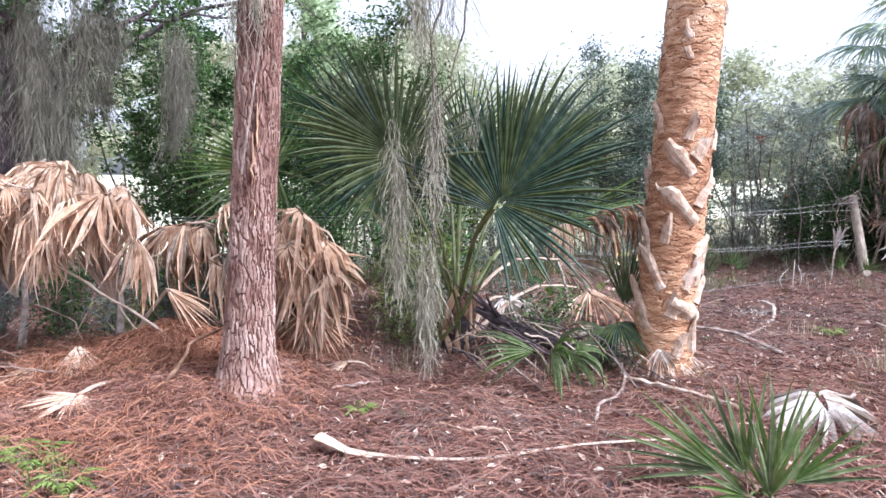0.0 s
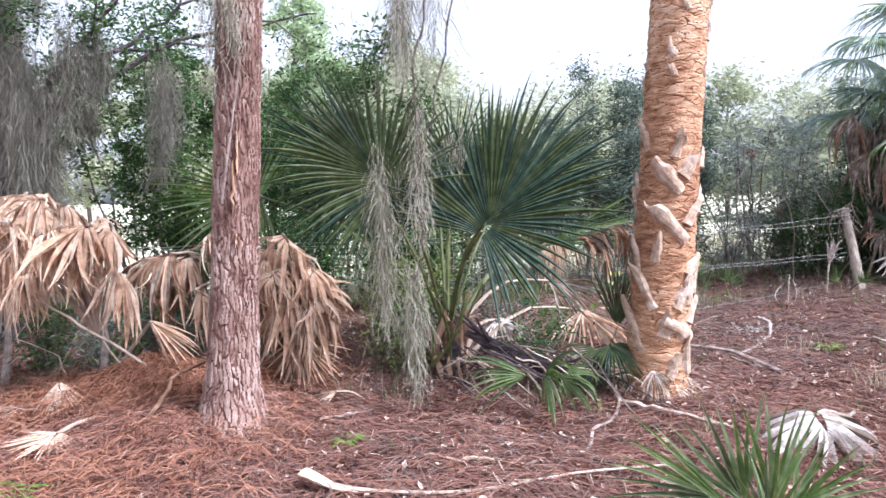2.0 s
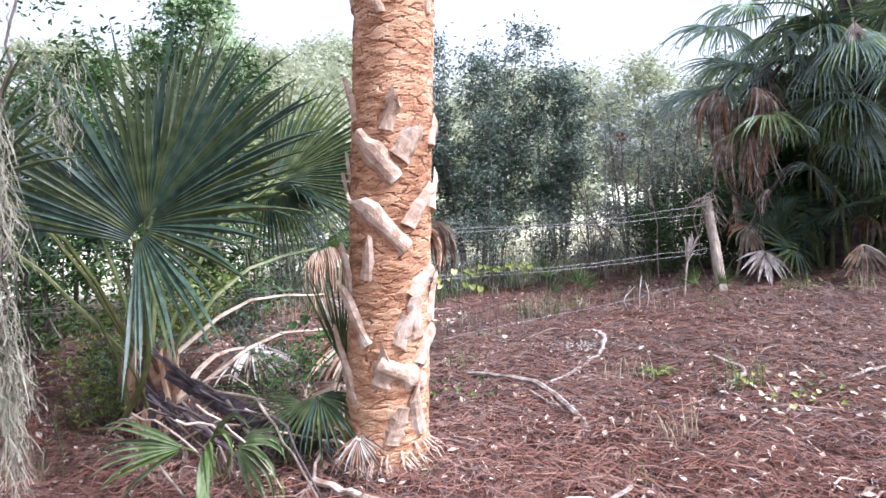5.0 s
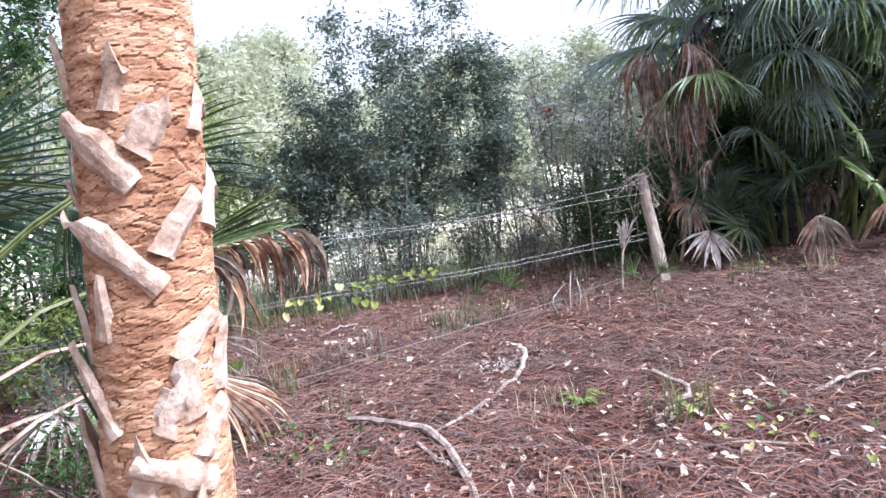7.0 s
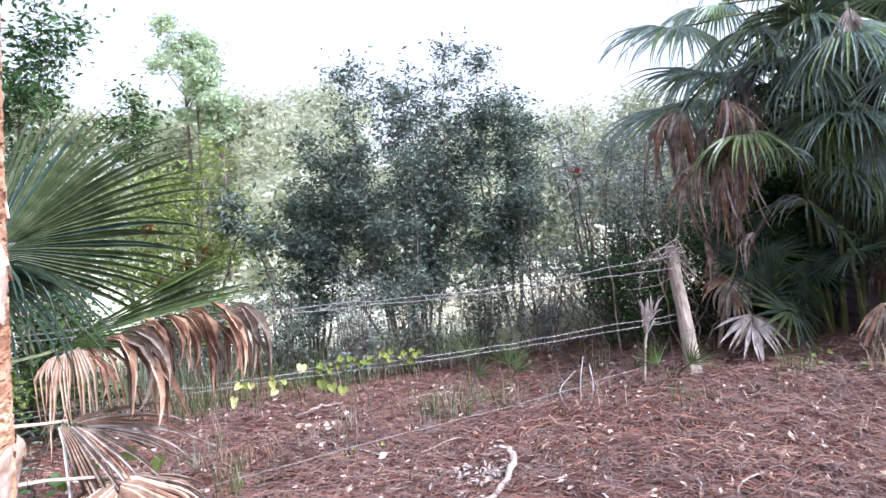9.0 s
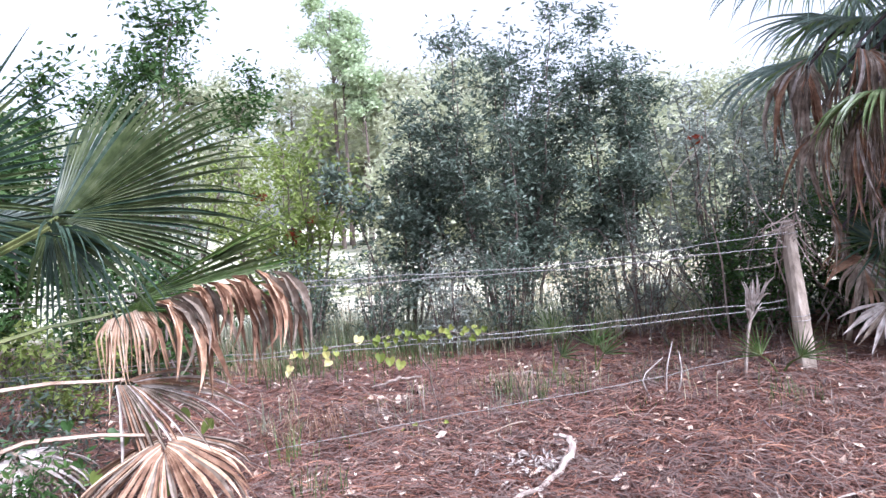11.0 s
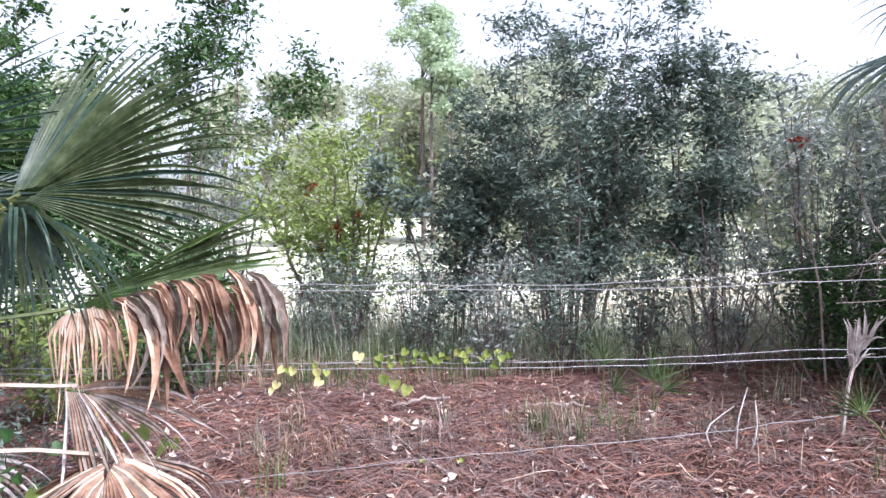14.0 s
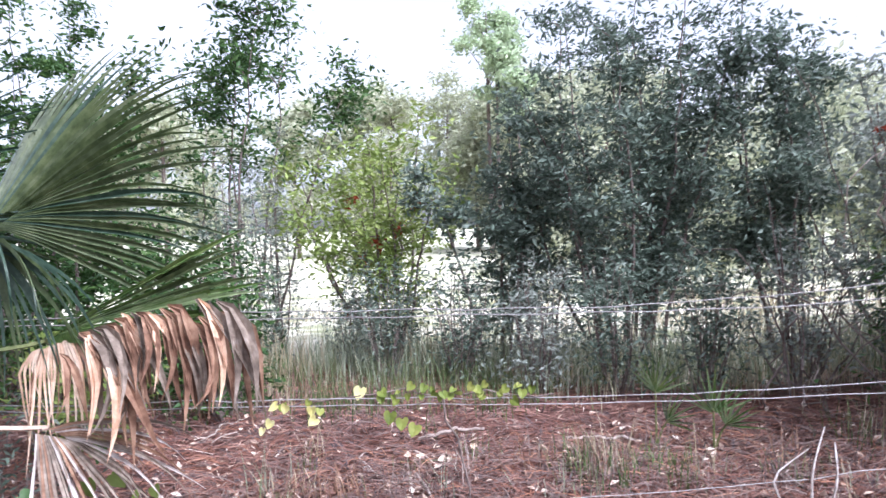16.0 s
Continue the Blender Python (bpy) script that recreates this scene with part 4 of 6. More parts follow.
# ---- the big palm thicket by the fence ----
def build_thicket():
    rng = np.random.default_rng(55)
    core = np.array((7.6, 10.45, gz(7.6, 10.45)))
    ob = thing("palm_thicket", core, "dense palm with drooping blue-green fans and dark undergrowth", "palm")
    part("trunk", tube(curve_points([core - (0, 0, 0.1), core + (0.1, 0.05, 1.4), core + (0.0, 0.0, 2.9)], 12), [0.22, 0.19, 0.17], 12, 1, 0.12, rng), M_LOG, ob, smooth=False)
    crown = core + (0, 0, 2.55)
    for i in range(30):
        a = i * 2.39996
        el = math.radians(rng.uniform(-25, 62) if i < 22 else rng.uniform(-50, 0))
        d = np.array((math.cos(a) * math.cos(el), math.sin(a) * math.cos(el), math.sin(el)))
        reach = rng.uniform(0.5, 1.3)
        nrm = np.array((0, 0, 1.0)) - d * d[2]
        frond(ob, crown, crown + d * reach, d + np.array((0, 0, -0.25)), nrm, rng.uniform(0.5, 0.7), M_FAN_BLUE, M_STALK, 700 + i, n=40, amin=-130, amax=130, limp=rng.uniform(0.6, 1.0), limp_power=1.2, fold=0.35)
    # fans towards the fence, with a brown dead skirt under them
    for i, (h, ax, R) in enumerate((((6.5, 10.0, 2.5), (-0.85, -0.2, 0.25), 0.8), ((6.9, 9.7, 2.75), (-0.3, -0.8, 0.45), 0.75), ((6.2, 10.2, 2.35), (-0.9, 0.1, 0.0), 0.8), ((6.15, 10.0, 2.9), (-0.7, -0.4, 0.1), 0.75), ((6.5, 9.9, 3.4), (-0.5, -0.6, 0.2), 0.75), ((7.55, 9.5, 2.4), (0.1, -0.85, 0.1), 0.8), ((8.1, 9.6, 2.2), (0.4, -0.85, 0.0), 0.85), ((7.2, 9.7, 2.15), (-0.3, -0.8, -0.1), 0.75))):
        frond(ob, crown - (0, 0, 0.2), h, ax, (0, -0.35, 0.9), R, M_FAN_BLUE if i != 1 else M_FAN, M_STALK, 760 + i, n=44, amin=-125, amax=125, limp=0.75, limp_power=1.2, fold=0.3)
    for i in range(22):
        h = np.array((rng.uniform(5.95, 6.5), 9.75 + rng.normal(0, 0.1), rng.uniform(1.75, 2.3) if i < 18 else rng.uniform(1.0, 1.3)))
        frond(ob, h + (0.5, 0.35, 0.25), h, (rng.normal(-0.3, 0.4), -0.3, rng.uniform(-0.9, -0.1)), (rng.normal(0, 0.4), -0.6, 0.6), rng.uniform(0.34, 0.6) if i < 18 else 0.3, M_DEAD_BROWN, M_LOG, 780 + i, n=14, amin=-rng.uniform(15, 70), amax=rng.uniform(15, 70), limp=rng.uniform(1.2, 1.9), limp_power=0.6, kink=0.35, ragged=0.35, fold=0.5, label="brown dead hanging leaf")
    # pale drooping fans on the side of the path, sky sheen painted into their colour
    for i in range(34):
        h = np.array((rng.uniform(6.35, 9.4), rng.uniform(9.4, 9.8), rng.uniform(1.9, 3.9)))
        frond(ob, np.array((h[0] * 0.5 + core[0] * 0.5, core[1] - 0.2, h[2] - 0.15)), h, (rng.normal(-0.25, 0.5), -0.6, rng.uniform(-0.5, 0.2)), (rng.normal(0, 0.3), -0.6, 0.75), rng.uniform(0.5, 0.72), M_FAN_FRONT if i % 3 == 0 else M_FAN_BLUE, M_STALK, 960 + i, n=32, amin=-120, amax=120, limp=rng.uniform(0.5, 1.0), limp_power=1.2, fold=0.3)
    for i in range(34):
        h = np.array((rng.uniform(6.5, 9.6), rng.uniform(9.65, 10.1), rng.uniform(1.2, 3.0)))
        ax = unit((rng.normal(0, 0.5), -0.75, rng.uniform(-0.5, 0.3)))
        frond(ob, np.array((h[0] * 0.6 + core[0] * 0.4, core[1], min(h[2], 2.4))), h, ax, (rng.normal(0, 0.3), -0.35, 0.9), rng.uniform(0.38, 0.58), M_FAN_BLUE if i % 4 else M_FAN, M_STALK, 930 + i, n=30, amin=-125, amax=125, limp=rng.uniform(0.6, 1.1), limp_power=1.1, fold=0.35)
    # undergrowth fans: dark leaf colour paints in the shade, brighter ones stand in front
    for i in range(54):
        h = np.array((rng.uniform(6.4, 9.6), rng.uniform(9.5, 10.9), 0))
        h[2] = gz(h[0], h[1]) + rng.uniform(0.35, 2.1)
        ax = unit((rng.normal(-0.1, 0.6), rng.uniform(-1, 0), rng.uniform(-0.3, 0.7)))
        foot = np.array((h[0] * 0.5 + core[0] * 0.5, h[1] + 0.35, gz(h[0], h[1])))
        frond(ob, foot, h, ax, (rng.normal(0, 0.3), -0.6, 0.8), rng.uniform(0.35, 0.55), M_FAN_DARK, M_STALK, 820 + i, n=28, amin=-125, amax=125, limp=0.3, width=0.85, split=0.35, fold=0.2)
    for i, (h, ax, R) in enumerate((((6.62, 9.5, 0.62), (-0.75, -0.35, 0.3), 0.42), ((7.5, 9.1, 0.92), (-0.55, -0.5, 0.2), 0.4), ((7.45, 9.2, 1.32), (-0.6, -0.5, 0.45), 0.36), ((8.0, 9.1, 1.05), (0.1, -0.6, 0.35), 0.42), ((8.3, 9.2, 0.7), (0.3, -0.6, 0.2), 0.4), ((6.95, 9.45, 1.2), (-0.4, -0.6, 0.3), 0.34), ((7.85, 9.3, 1.7), (0.2, -0.6, 0.5), 0.38), ((8.6, 9.2, 1.3), (0.3, -0.6, 0.4), 0.42))):
        frond(ob, np.array((h[0] + 0.3, h[1] + 0.6, gz(h[0], h[1]))), h, ax, (0.1, -0.75, 0.65), R, M_FAN_BRIGHT if i in (1, 2, 3, 6) else M_FAN, M_STALK, 850 + i, n=17, amin=-125, amax=125, limp=0.15, width=0.8, split=0.35, fold=0.12)
    for i in range(4):
        h = np.array((rng.uniform(6.8, 8.8), rng.uniform(9.6, 10.1), rng.uniform(0.8, 1.2)))
        frond(ob, h + (0.1, 0.4, -0.4), h, (rng.normal(0, 0.4), -0.7, -0.3), (0, -0.6, 0.7), 0.34, M_DEAD_BROWN, M_DEAD_STALK, 870 + i, n=16, limp=1.2, limp_power=0.7, kink=0.12, label="brown dead hanging leaf")
    part("hanging_scrap", fan_blade(np.array((6.95, 9.2, 2.72)), (0.05, -0.2, -1), (0, -1, 0.1), 0.28, n=10, amin=-40, amax=40, limp=0.5, seed=5, kink=0.2, width=1.2), M_DEAD_GREY, ob, "pale grey dead leaf scrap")
    second = np.array((9.3, 11.2, gz(9.3, 11.2)))
    ob = thing("palm_thicket", second, "dense palm with drooping blue-green fans and dark undergrowth", "palm")
    part("trunk", tube(curve_points([second - (0, 0, 0.1), second + (0.1, 0, 1.6), second + (0, 0, 3.3)], 10), [0.2, 0.17], 10, 1, 0.1, rng), M_LOG, ob)
    for i in range(24):
        a = i * 2.39996
        el = math.radians(rng.uniform(-50, 60))
        d = np.array((math.cos(a) * math.cos(el), math.sin(a) * math.cos(el), math.sin(el)))
        c = second + (0, 0, rng.uniform(2.2, 3.2))
        frond(ob, c, c + d * rng.uniform(0.6, 1.2), d, np.array((0, 0, 1.0)) - d * d[2], rng.uniform(0.5, 0.7), M_FAN_BLUE, M_STALK, 900 + i, n=34, limp=0.8, limp_power=1.2)


build_thicket()


# ---- fence ----
def build_fence():
    rng = np.random.default_rng(14)
    foot = np.array((5.765, 9.17, gz(5.765, 9.17)))
    top = np.array((5.765, 9.58, foot[2] + 0.86))
    ob = thing("fence_post", foot, "weathered grey round wooden fence post leaning at a slant", "fence post")
    lean = (top - foot) / np.linalg.norm(top - foot)
    pts = [foot - lean * 0.12 + lean * s for s in np.linspace(0, 1.09, 12)]
    part("pole", tube(pts, [0.054, 0.05, 0.047, 0.042], 12, 1, 0.08, rng), M_POST, ob)
    wrap = []
    for k in range(4):
        c = foot + lean * (0.28 + 0.03 * k if k < 2 else 0.74 + 0.06 * k)
        wrap = [c + np.array((math.cos(a) * 0.052, math.sin(a) * 0.052, 0.006 * a)) for a in np.linspace(0, 7.5, 18)]
        part("wire_tie", tube(wrap, 0.0022, 4), M_WIRE, ob)
    g = []
    for k in range(26):
        p = top + rng.normal(0, 0.05, 3) + (0, -0.05, -0.02)
        e = p + np.array((rng.normal(-0.05, 0.18), rng.normal(0, 0.1), -rng.uniform(0.05, 0.35)))
        g.append(tube(curve_points([p, (p + e) / 2 + rng.normal(0, 0.06, 3), e], 6), [0.004, 0.002], 3))
    solo("dry_vine", join(g), M_STICK, "tangle of dry grey vine on top of the post", "vine")
    fence = thing("wire_fence", (3.0, 8.1, gz(3.0, 8.1)), "sagging galvanised barbed wire fence in two double strands", "fence")
    for zt, zm, dy in ((0.82, 1.005, 0.0), (0.73, 0.975, 0.015), (0.40, 0.63, 0.0), (0.35, 0.60, 0.012)):
        ctrl = [(5.72, 9.37 + dy, foot[2] + zt), (4.4, 8.8, zm - 0.01), (3.0, 8.13, zm), (1.4, 7.4, zm), (-0.9, 6.75, zm), (-3.4, 6.3, zm), (-6.5, 6.0, zm)]
        pts = curve_points(ctrl, 60, 0.004, rng)
        strand = part("wire", tube(pts, 0.0021, 4), M_WIRE, fence)
        g = []
        for s in range(3, 57, 3):
            p = pts[s]
            for q in range(2):
                e = rng.normal(0, 1, 3)
                e = unit(e) * 0.012
                g.append(tube([p - e, p + e], 0.001, 3))
        tagged(part("barb", join(g), M_WIRE, strand), kind="stuff")
    low = curve_points([(2.6, 7.95, 0.06), (3.36, 8.29, 0.14), (4.1, 8.62, 0.2), (4.7, 8.9, 0.25), (5.6, 9.3, 0.36)], 24, 0.004, rng)
    solo("loose_wire", tube(low, 0.0018, 4), M_WIRE, "slack rusty wire lying low over the litter", "wire")
    for x, y, h in ((-0.9, 6.75, 1.0), (-6.4, 6.02, 1.1)):
        z = gz(x, y)
        post = thing("fence_post", (x, y, z), "grey upright wooden fence post half hidden by dead leaves", "fence post")
        part("pole", tube([(x, y + 0.05, z - 0.1), (x, y + 0.05, z + 0.5), (x + 0.02, y + 0.05, z + h)], [0.055, 0.05, 0.045], 9, 1, 0.08, rng), M_POST, post)


build_fence()


def vine_leaf(p, size, face, roll, mat, parent):
    """A heart-shaped leaf with a notch at its stalk and a slight fold."""
    f = unit(face)
    u = unit(np.cross(f, (0, 0, 1)) + 1e-6)
    v = np.cross(u, f)
    c, s = math.cos(roll), math.sin(roll)
    a, b = u * c + v * s, -u * s + v * c
    out = [(0, 0.30), (0.2, 0.48), (0.42, 0.42), (0.5, 0.15), (0.36, -0.2), (0, -0.58), (-0.36, -0.2), (-0.5, 0.15), (-0.42, 0.42), (-0.2, 0.48)]
    verts = [p - f * 0.004] + [p + (a * x + b * y) * size + f * 0.12 * size * abs(x) for x, y in out]
    faces = [(0, i, i % 10 + 1) for i in range(1, 11)]
    part("leaf", (verts, faces), mat, parent)


def build_vine():
    rng = np.random.default_rng(23)
    ob = thing("grape_vine", (3.3, 8.3, gz(3.3, 8.3)), "grape vine with yellow-green leaves trailing along the low wire", "vine")
    stem = curve_points([(2.85, 8.08, 0.58), (3.25, 8.26, 0.64), (3.6, 8.43, 0.64), (4.0, 8.62, 0.63)], 20, 0.008, rng)
    foot = curve_points([(3.62, 8.6, gz(3.62, 8.6)), (3.6, 8.55, 0.3), (3.55, 8.48, 0.6)], 8, 0.006, rng)
    part("stem", join([tube(stem, 0.003, 4), tube(foot, 0.004, 4)]), M_STEM, ob)
    face = (0.25, -0.85, 0.45)
    vine_leaf(np.array((3.26, 8.27, 0.65)), 0.06, face, 0.2, M_VINE_PALE, ob)
    for i in range(30):
        x = 3.35 + 0.68 * i / 34 + rng.normal(0, 0.02)
        p = np.array((x, 8.25 + (x - 3.25) * 0.47 - 0.02, 0.645 + rng.normal(0, 0.018)))
        vine_leaf(p, rng.uniform(0.022, 0.046), np.array(face) + rng.normal(0, 0.35, 3), rng.uniform(-1, 1), M_VINE_LEAF, ob)
    for i in range(9):
        p = np.array((3.0 + rng.normal(0, 0.1), 8.06 + rng.normal(0, 0.05), 0.60 + rng.normal(0, 0.03)))
        vine_leaf(p, rng.uniform(0.03, 0.055), np.array(face) + rng.normal(0, 0.35, 3), rng.uniform(-1, 1), M_VINE_PALE if i % 3 else M_VINE_LEAF, ob)
    for i in range(3):
        p = np.array((3.35 + 0.06 * i, 8.36, 0.53 - 0.02 * i))
        vine_leaf(p, 0.06, np.array(face) + rng.normal(0, 0.2, 3), rng.uniform(-0.5, 0.5), M_VINE_LEAF, ob)
    low = thing("grape_vine", (2.6, 7.6, gz(2.6, 7.6)), "low vine with bright green leaves under the dead fronds", "vine")
    for i in range(16):
        p = np.array((rng.uniform(2.0, 2.75), rng.uniform(7.3, 7.9), 0))
        p[2] = gz(p[0], p[1]) + rng.uniform(0.03, 0.5)
        vine_leaf(p, rng.uniform(0.05, 0.09), np.array(face) + rng.normal(0, 0.4, 3), rng.uniform(-1, 1), M_LEAF_LIME if i % 3 else M_LEAF_GREEN, low)
    part("stem", tube(curve_points([(2.3, 7.6, 0.02), (2.6, 7.6, 0.3), (3.0, 7.7, 0.1)], 9, 0.01, rng), 0.003, 4), M_STEM, low)


def ground_cover(x, y, count, spread, seed, mats):
    """Round-leaved creeper lying on the litter, each leaf on the low stem."""
    rng = np.random.default_rng(seed)
    ob = thing("creeper", (x, y, gz(x, y)), "low creeping plant with small green and yellow leaves on litter", "plant", "creepers in the litter")
    runs = []
    for _ in range(4):
        a = rng.uniform(0, 6.28)
        q = [(x + math.cos(a) * spread * k + rng.normal(0, 0.03), y + math.sin(a) * spread * k + rng.normal(0, 0.03)) for k in (0, 0.7, 1.5)]
        runs.append(tube(curve_points([(u, v, gz(u, v) + 0.02) for u, v in q], 8), 0.0025, 4))
    part("stem", join(runs), M_STALK, ob)
    for i in range(count):
        u, v = x + rng.normal(0, spread), y + rng.normal(0, spread)
        vine_leaf(np.array((u, v, gz(u, v) + rng.uniform(0.03, 0.07))), rng.uniform(0.022, 0.045), np.array((0, -0.3, 1.0)) + rng.normal(0, 0.3, 3), rng.uniform(-3, 3), mats[i % len(mats)], ob)


build_vine()
for k, (x, y, n, sp, mats) in enumerate(((5.1, 6.75, 30, 0.18, (M_VINE_LEAF, M_LEAF_GREEN, M_LITTER, M_VINE_LEAF, M_VINE_PALE)), (3.2, 6.95, 16, 0.14, (M_FERN, M_LEAF_GREEN)), (2.95, 7.2, 10, 0.12, (M_LEAF_GREEN, M_FERN)), (5.45, 6.6, 12, 0.16, (M_LITTER, M_VINE_LEAF)), (6.75, 9.25, 18, 0.2, (M_VINE_LEAF, M_FERN)), (3.1, 9.1, 9, 0.12, (M_LITTER, M_DEAD_PALE)), (3.6, 8.5, 6, 0.1, (M_LITTER, M_VINE_LEAF)))):
    ground_cover(x, y, n, sp, 2500 + k, mats)


# ---- shrubs and trees behind the fence ----
shrub("wax_myrtle", (3.55, 11.9), 3.65, 1.25, 28000, 0.068, M_LEAF_OLIVE, "tall dense dark green wax myrtle behind the wire fence", 101, 15, 0.3, twigs=8, spread=0.15, aspect=0.34)
shrub("wax_myrtle", (4.75, 12.4), 3.35, 0.85, 13000, 0.068, M_LEAF_OLIVE, "tall dark green wax myrtle behind the wire fence", 102, 6, 0.25)
shrub("wax_myrtle", (5.75, 12.3), 2.75, 1.1, 5200, 0.074, M_LEAF_GREY, "grey-green shrub with many bare twigs", 103, 8, 0.25, accents=(M_LEAF_RED, 2))
shrub("wax_myrtle", (6.9, 12.9), 3.1, 1.1, 6500, 0.074, M_LEAF_GREY, "grey-green shrub with many bare twigs", 104, 7, 0.25)
shrub("sumac", (1.15, 11.9), 2.85, 1.3, 6000, 0.085, M_LEAF_LIME, "yellow-green sumac with a few red leaf sprays", 105, 10, 0.3, spread=0.2, accents=(M_LEAF_RED, 6))
shrub("wax_myrtle", (2.5, 11.6), 2.3, 0.8, 7500, 0.074, M_LEAF_OLIVE, "dark green wax myrtle behind the wire fence", 112, 6, 0.25)
for i, (x, y, h) in enumerate(((1.0, 11.3, 0.9), (1.7, 10.9, 1.1), (2.4, 10.9, 1.2), (3.1, 10.8, 1.2), (3.7, 10.9, 1.1), (4.3, 10.9, 1.2), (4.9, 10.9, 1.3), (5.5, 10.7, 1.5), (6.1, 10.9, 1.6), (6.0, 11.6, 1.8))):
    shrub("brush", (x, y), h, 0.45, 1700, 0.055, M_LEAF_OLIVE if i % 3 else M_LEAF_GREY, "thin twiggy brush with sparse small leaves", 120 + i, 13, 0.1, 0.32, 3, 0.008, 0.12, "brush", "brush along the fence")
for i, (x, y, h) in enumerate(((-2.6, 6.7, 0.75), (-1.95, 6.75, 0.8), (-1.4, 6.6, 0.7), (-0.85, 6.7, 0.75), (-0.35, 6.95, 0.6), (-3.3, 6.6, 0.8), (1.35, 6.9, 0.6), (1.0, 7.3, 0.8))):
    shrub("brush", (x, y), h, 0.34, 900, 0.06, (M_LEAF_OLIVE, M_LEAF_GREEN, M_LEAF_GREY)[i % 3], "low dark green brush under the dead palm leaves", 160 + i, 9, 0.1, 0.3, 3, 0.007, 0.1, "brush", "brush along the fence")
for i in range(26):
    srng = np.random.default_rng(400 + i)
    x, y = srng.uniform(-3.0, -0.3), srng.uniform(5.75, 6.5)
    z, side, rise = gz(x, y), srng.normal(0, 0.38), srng.uniform(0.12, 0.62)
    tip = np.array((x + side, y + srng.uniform(-0.1, 0.3), z + rise))
    pts = curve_points([(x, y, z - 0.01), (np.array((x, y, z)) + tip) / 2 + srng.normal(0, 0.06, 3), tip], 9, 0.01, srng)
    solo("bare_branch", tube(pts, [0.009, 0.004], 5, 0.8, 0.1, srng), (M_STICK, M_STEM, M_DEAD_STALK)[i % 3], "crooked dry branch under the dead palm leaves", "branch", "bare branches by the fence")
shrub("oak_sapling", (-0.55, 9.3), 2.9, 1.0, 8000, 0.08, M_LEAF_GREEN, "bright green leafy oak sapling behind the fence", 106, 7, 0.2)
shrub("oak_sapling", (-2.0, 9.8), 3.2, 1.2, 8000, 0.08, M_LEAF_GREEN, "dark green leafy oak sapling behind the fence", 107, 7, 0.2)
shrub("oak_sapling", (-4.2, 9.0), 3.4, 1.3, 7000, 0.08, M_LEAF_GREEN, "dark green leafy oak sapling behind the fence", 108, 7, 0.2)
shrub("oak_sapling", (-3.2, 10.8), 4.6, 1.7, 12000, 0.09, M_LEAF_GREEN, "tall dark leafy oak behind the fence", 113, 9, 0.2)
shrub("oak_sapling", (-5.8, 10.0), 4.4, 1.7, 10000, 0.09, M_LEAF_GREEN, "tall dark leafy oak behind the fence", 114, 9, 0.2)
shrub("oak_sapling", (7.9, 12.3), 2.6, 1.2, 12000, 0.09, M_LEAF_GREEN, "dark dense undergrowth bush behind the palms", 115, 9, 0.05)
shrub("oak_sapling", (9.8, 12.6), 3.2, 1.5, 12000, 0.09, M_LEAF_GREEN, "dark dense undergrowth bush behind the palms", 116, 9, 0.05)
shrub("oak_sapling", (7.0, 11.3), 1.6, 0.8, 8000, 0.08, M_LEAF_GREEN, "dark dense undergrowth bush behind the palms", 117, 9, 0.05)
shrub("oak_sapling", (7.7, 11.2), 2.5, 0.9, 9000, 0.09, M_LEAF_GREEN, "dark dense undergrowth bush behind the palms", 151, 9, 0.05)
shrub("oak_sapling", (8.8, 11.0), 2.5, 0.9, 9000, 0.09, M_LEAF_GREEN, "dark dense undergrowth bush behind the palms", 152, 9, 0.05)
shrub("brush", (5.7, 10.4), 1.0, 0.6, 4500, 0.055, M_LEAF_GREEN, "dark low brush by the fence post", 153, 12, 0.05, 0.32, 3, 0.008, 0.14, "brush", "brush along the fence")
shrub("brush", (6.5, 10.6), 1.2, 0.6, 4500, 0.055, M_LEAF_GREEN, "dark low brush by the fence post", 154, 12, 0.05, 0.32, 3, 0.008, 0.14, "brush", "brush along the fence")
shrub("oak_sapling", (10.6, 10.2), 2.4, 1.2, 9000, 0.09, M_LEAF_GREEN, "dark dense undergrowth bush behind the palms", 118, 9, 0.05)
shrub("oak_sapling", (12.3, 9.6), 2.8, 1.4, 9000, 0.09, M_LEAF_GREEN, "dark dense undergrowth bush behind the palms", 119, 9, 0.05)
shrub("oak_sapling", (0.5, 9.9), 1.7, 0.8, 2600, 0.075, M_LEAF_GREEN, "low green leafy oak sapling", 109, 6, 0.2)
shrub("oak_sapling", (-0.6, 11.4), 4.3, 1.7, 7000, 0.085, M_LEAF_GREEN, "slender leafy oak against the sky", 110, 7, 0.65, spread=0.2)
shrub("oak_sapling", (1.2, 9.5), 1.25, 0.6, 1800, 0.07, M_LEAF_GREEN, "low dark green leafy oak sapling", 155, 8, 0.1)
shrub("oak_sapling", (-0.5, 8.6), 1.5, 0.8, 3000, 0.07, M_LEAF_GREEN, "low dark green leafy oak sapling", 156, 8, 0.1)
shrub("brush", (0.9, 8.6), 0.8, 0.5, 1500, 0.06, M_LEAF_LIME, "low light green brush behind the fan palm", 131, 8, 0.1, 0.4, 3, 0.008, 0.12, "brush", "brush along the fence")
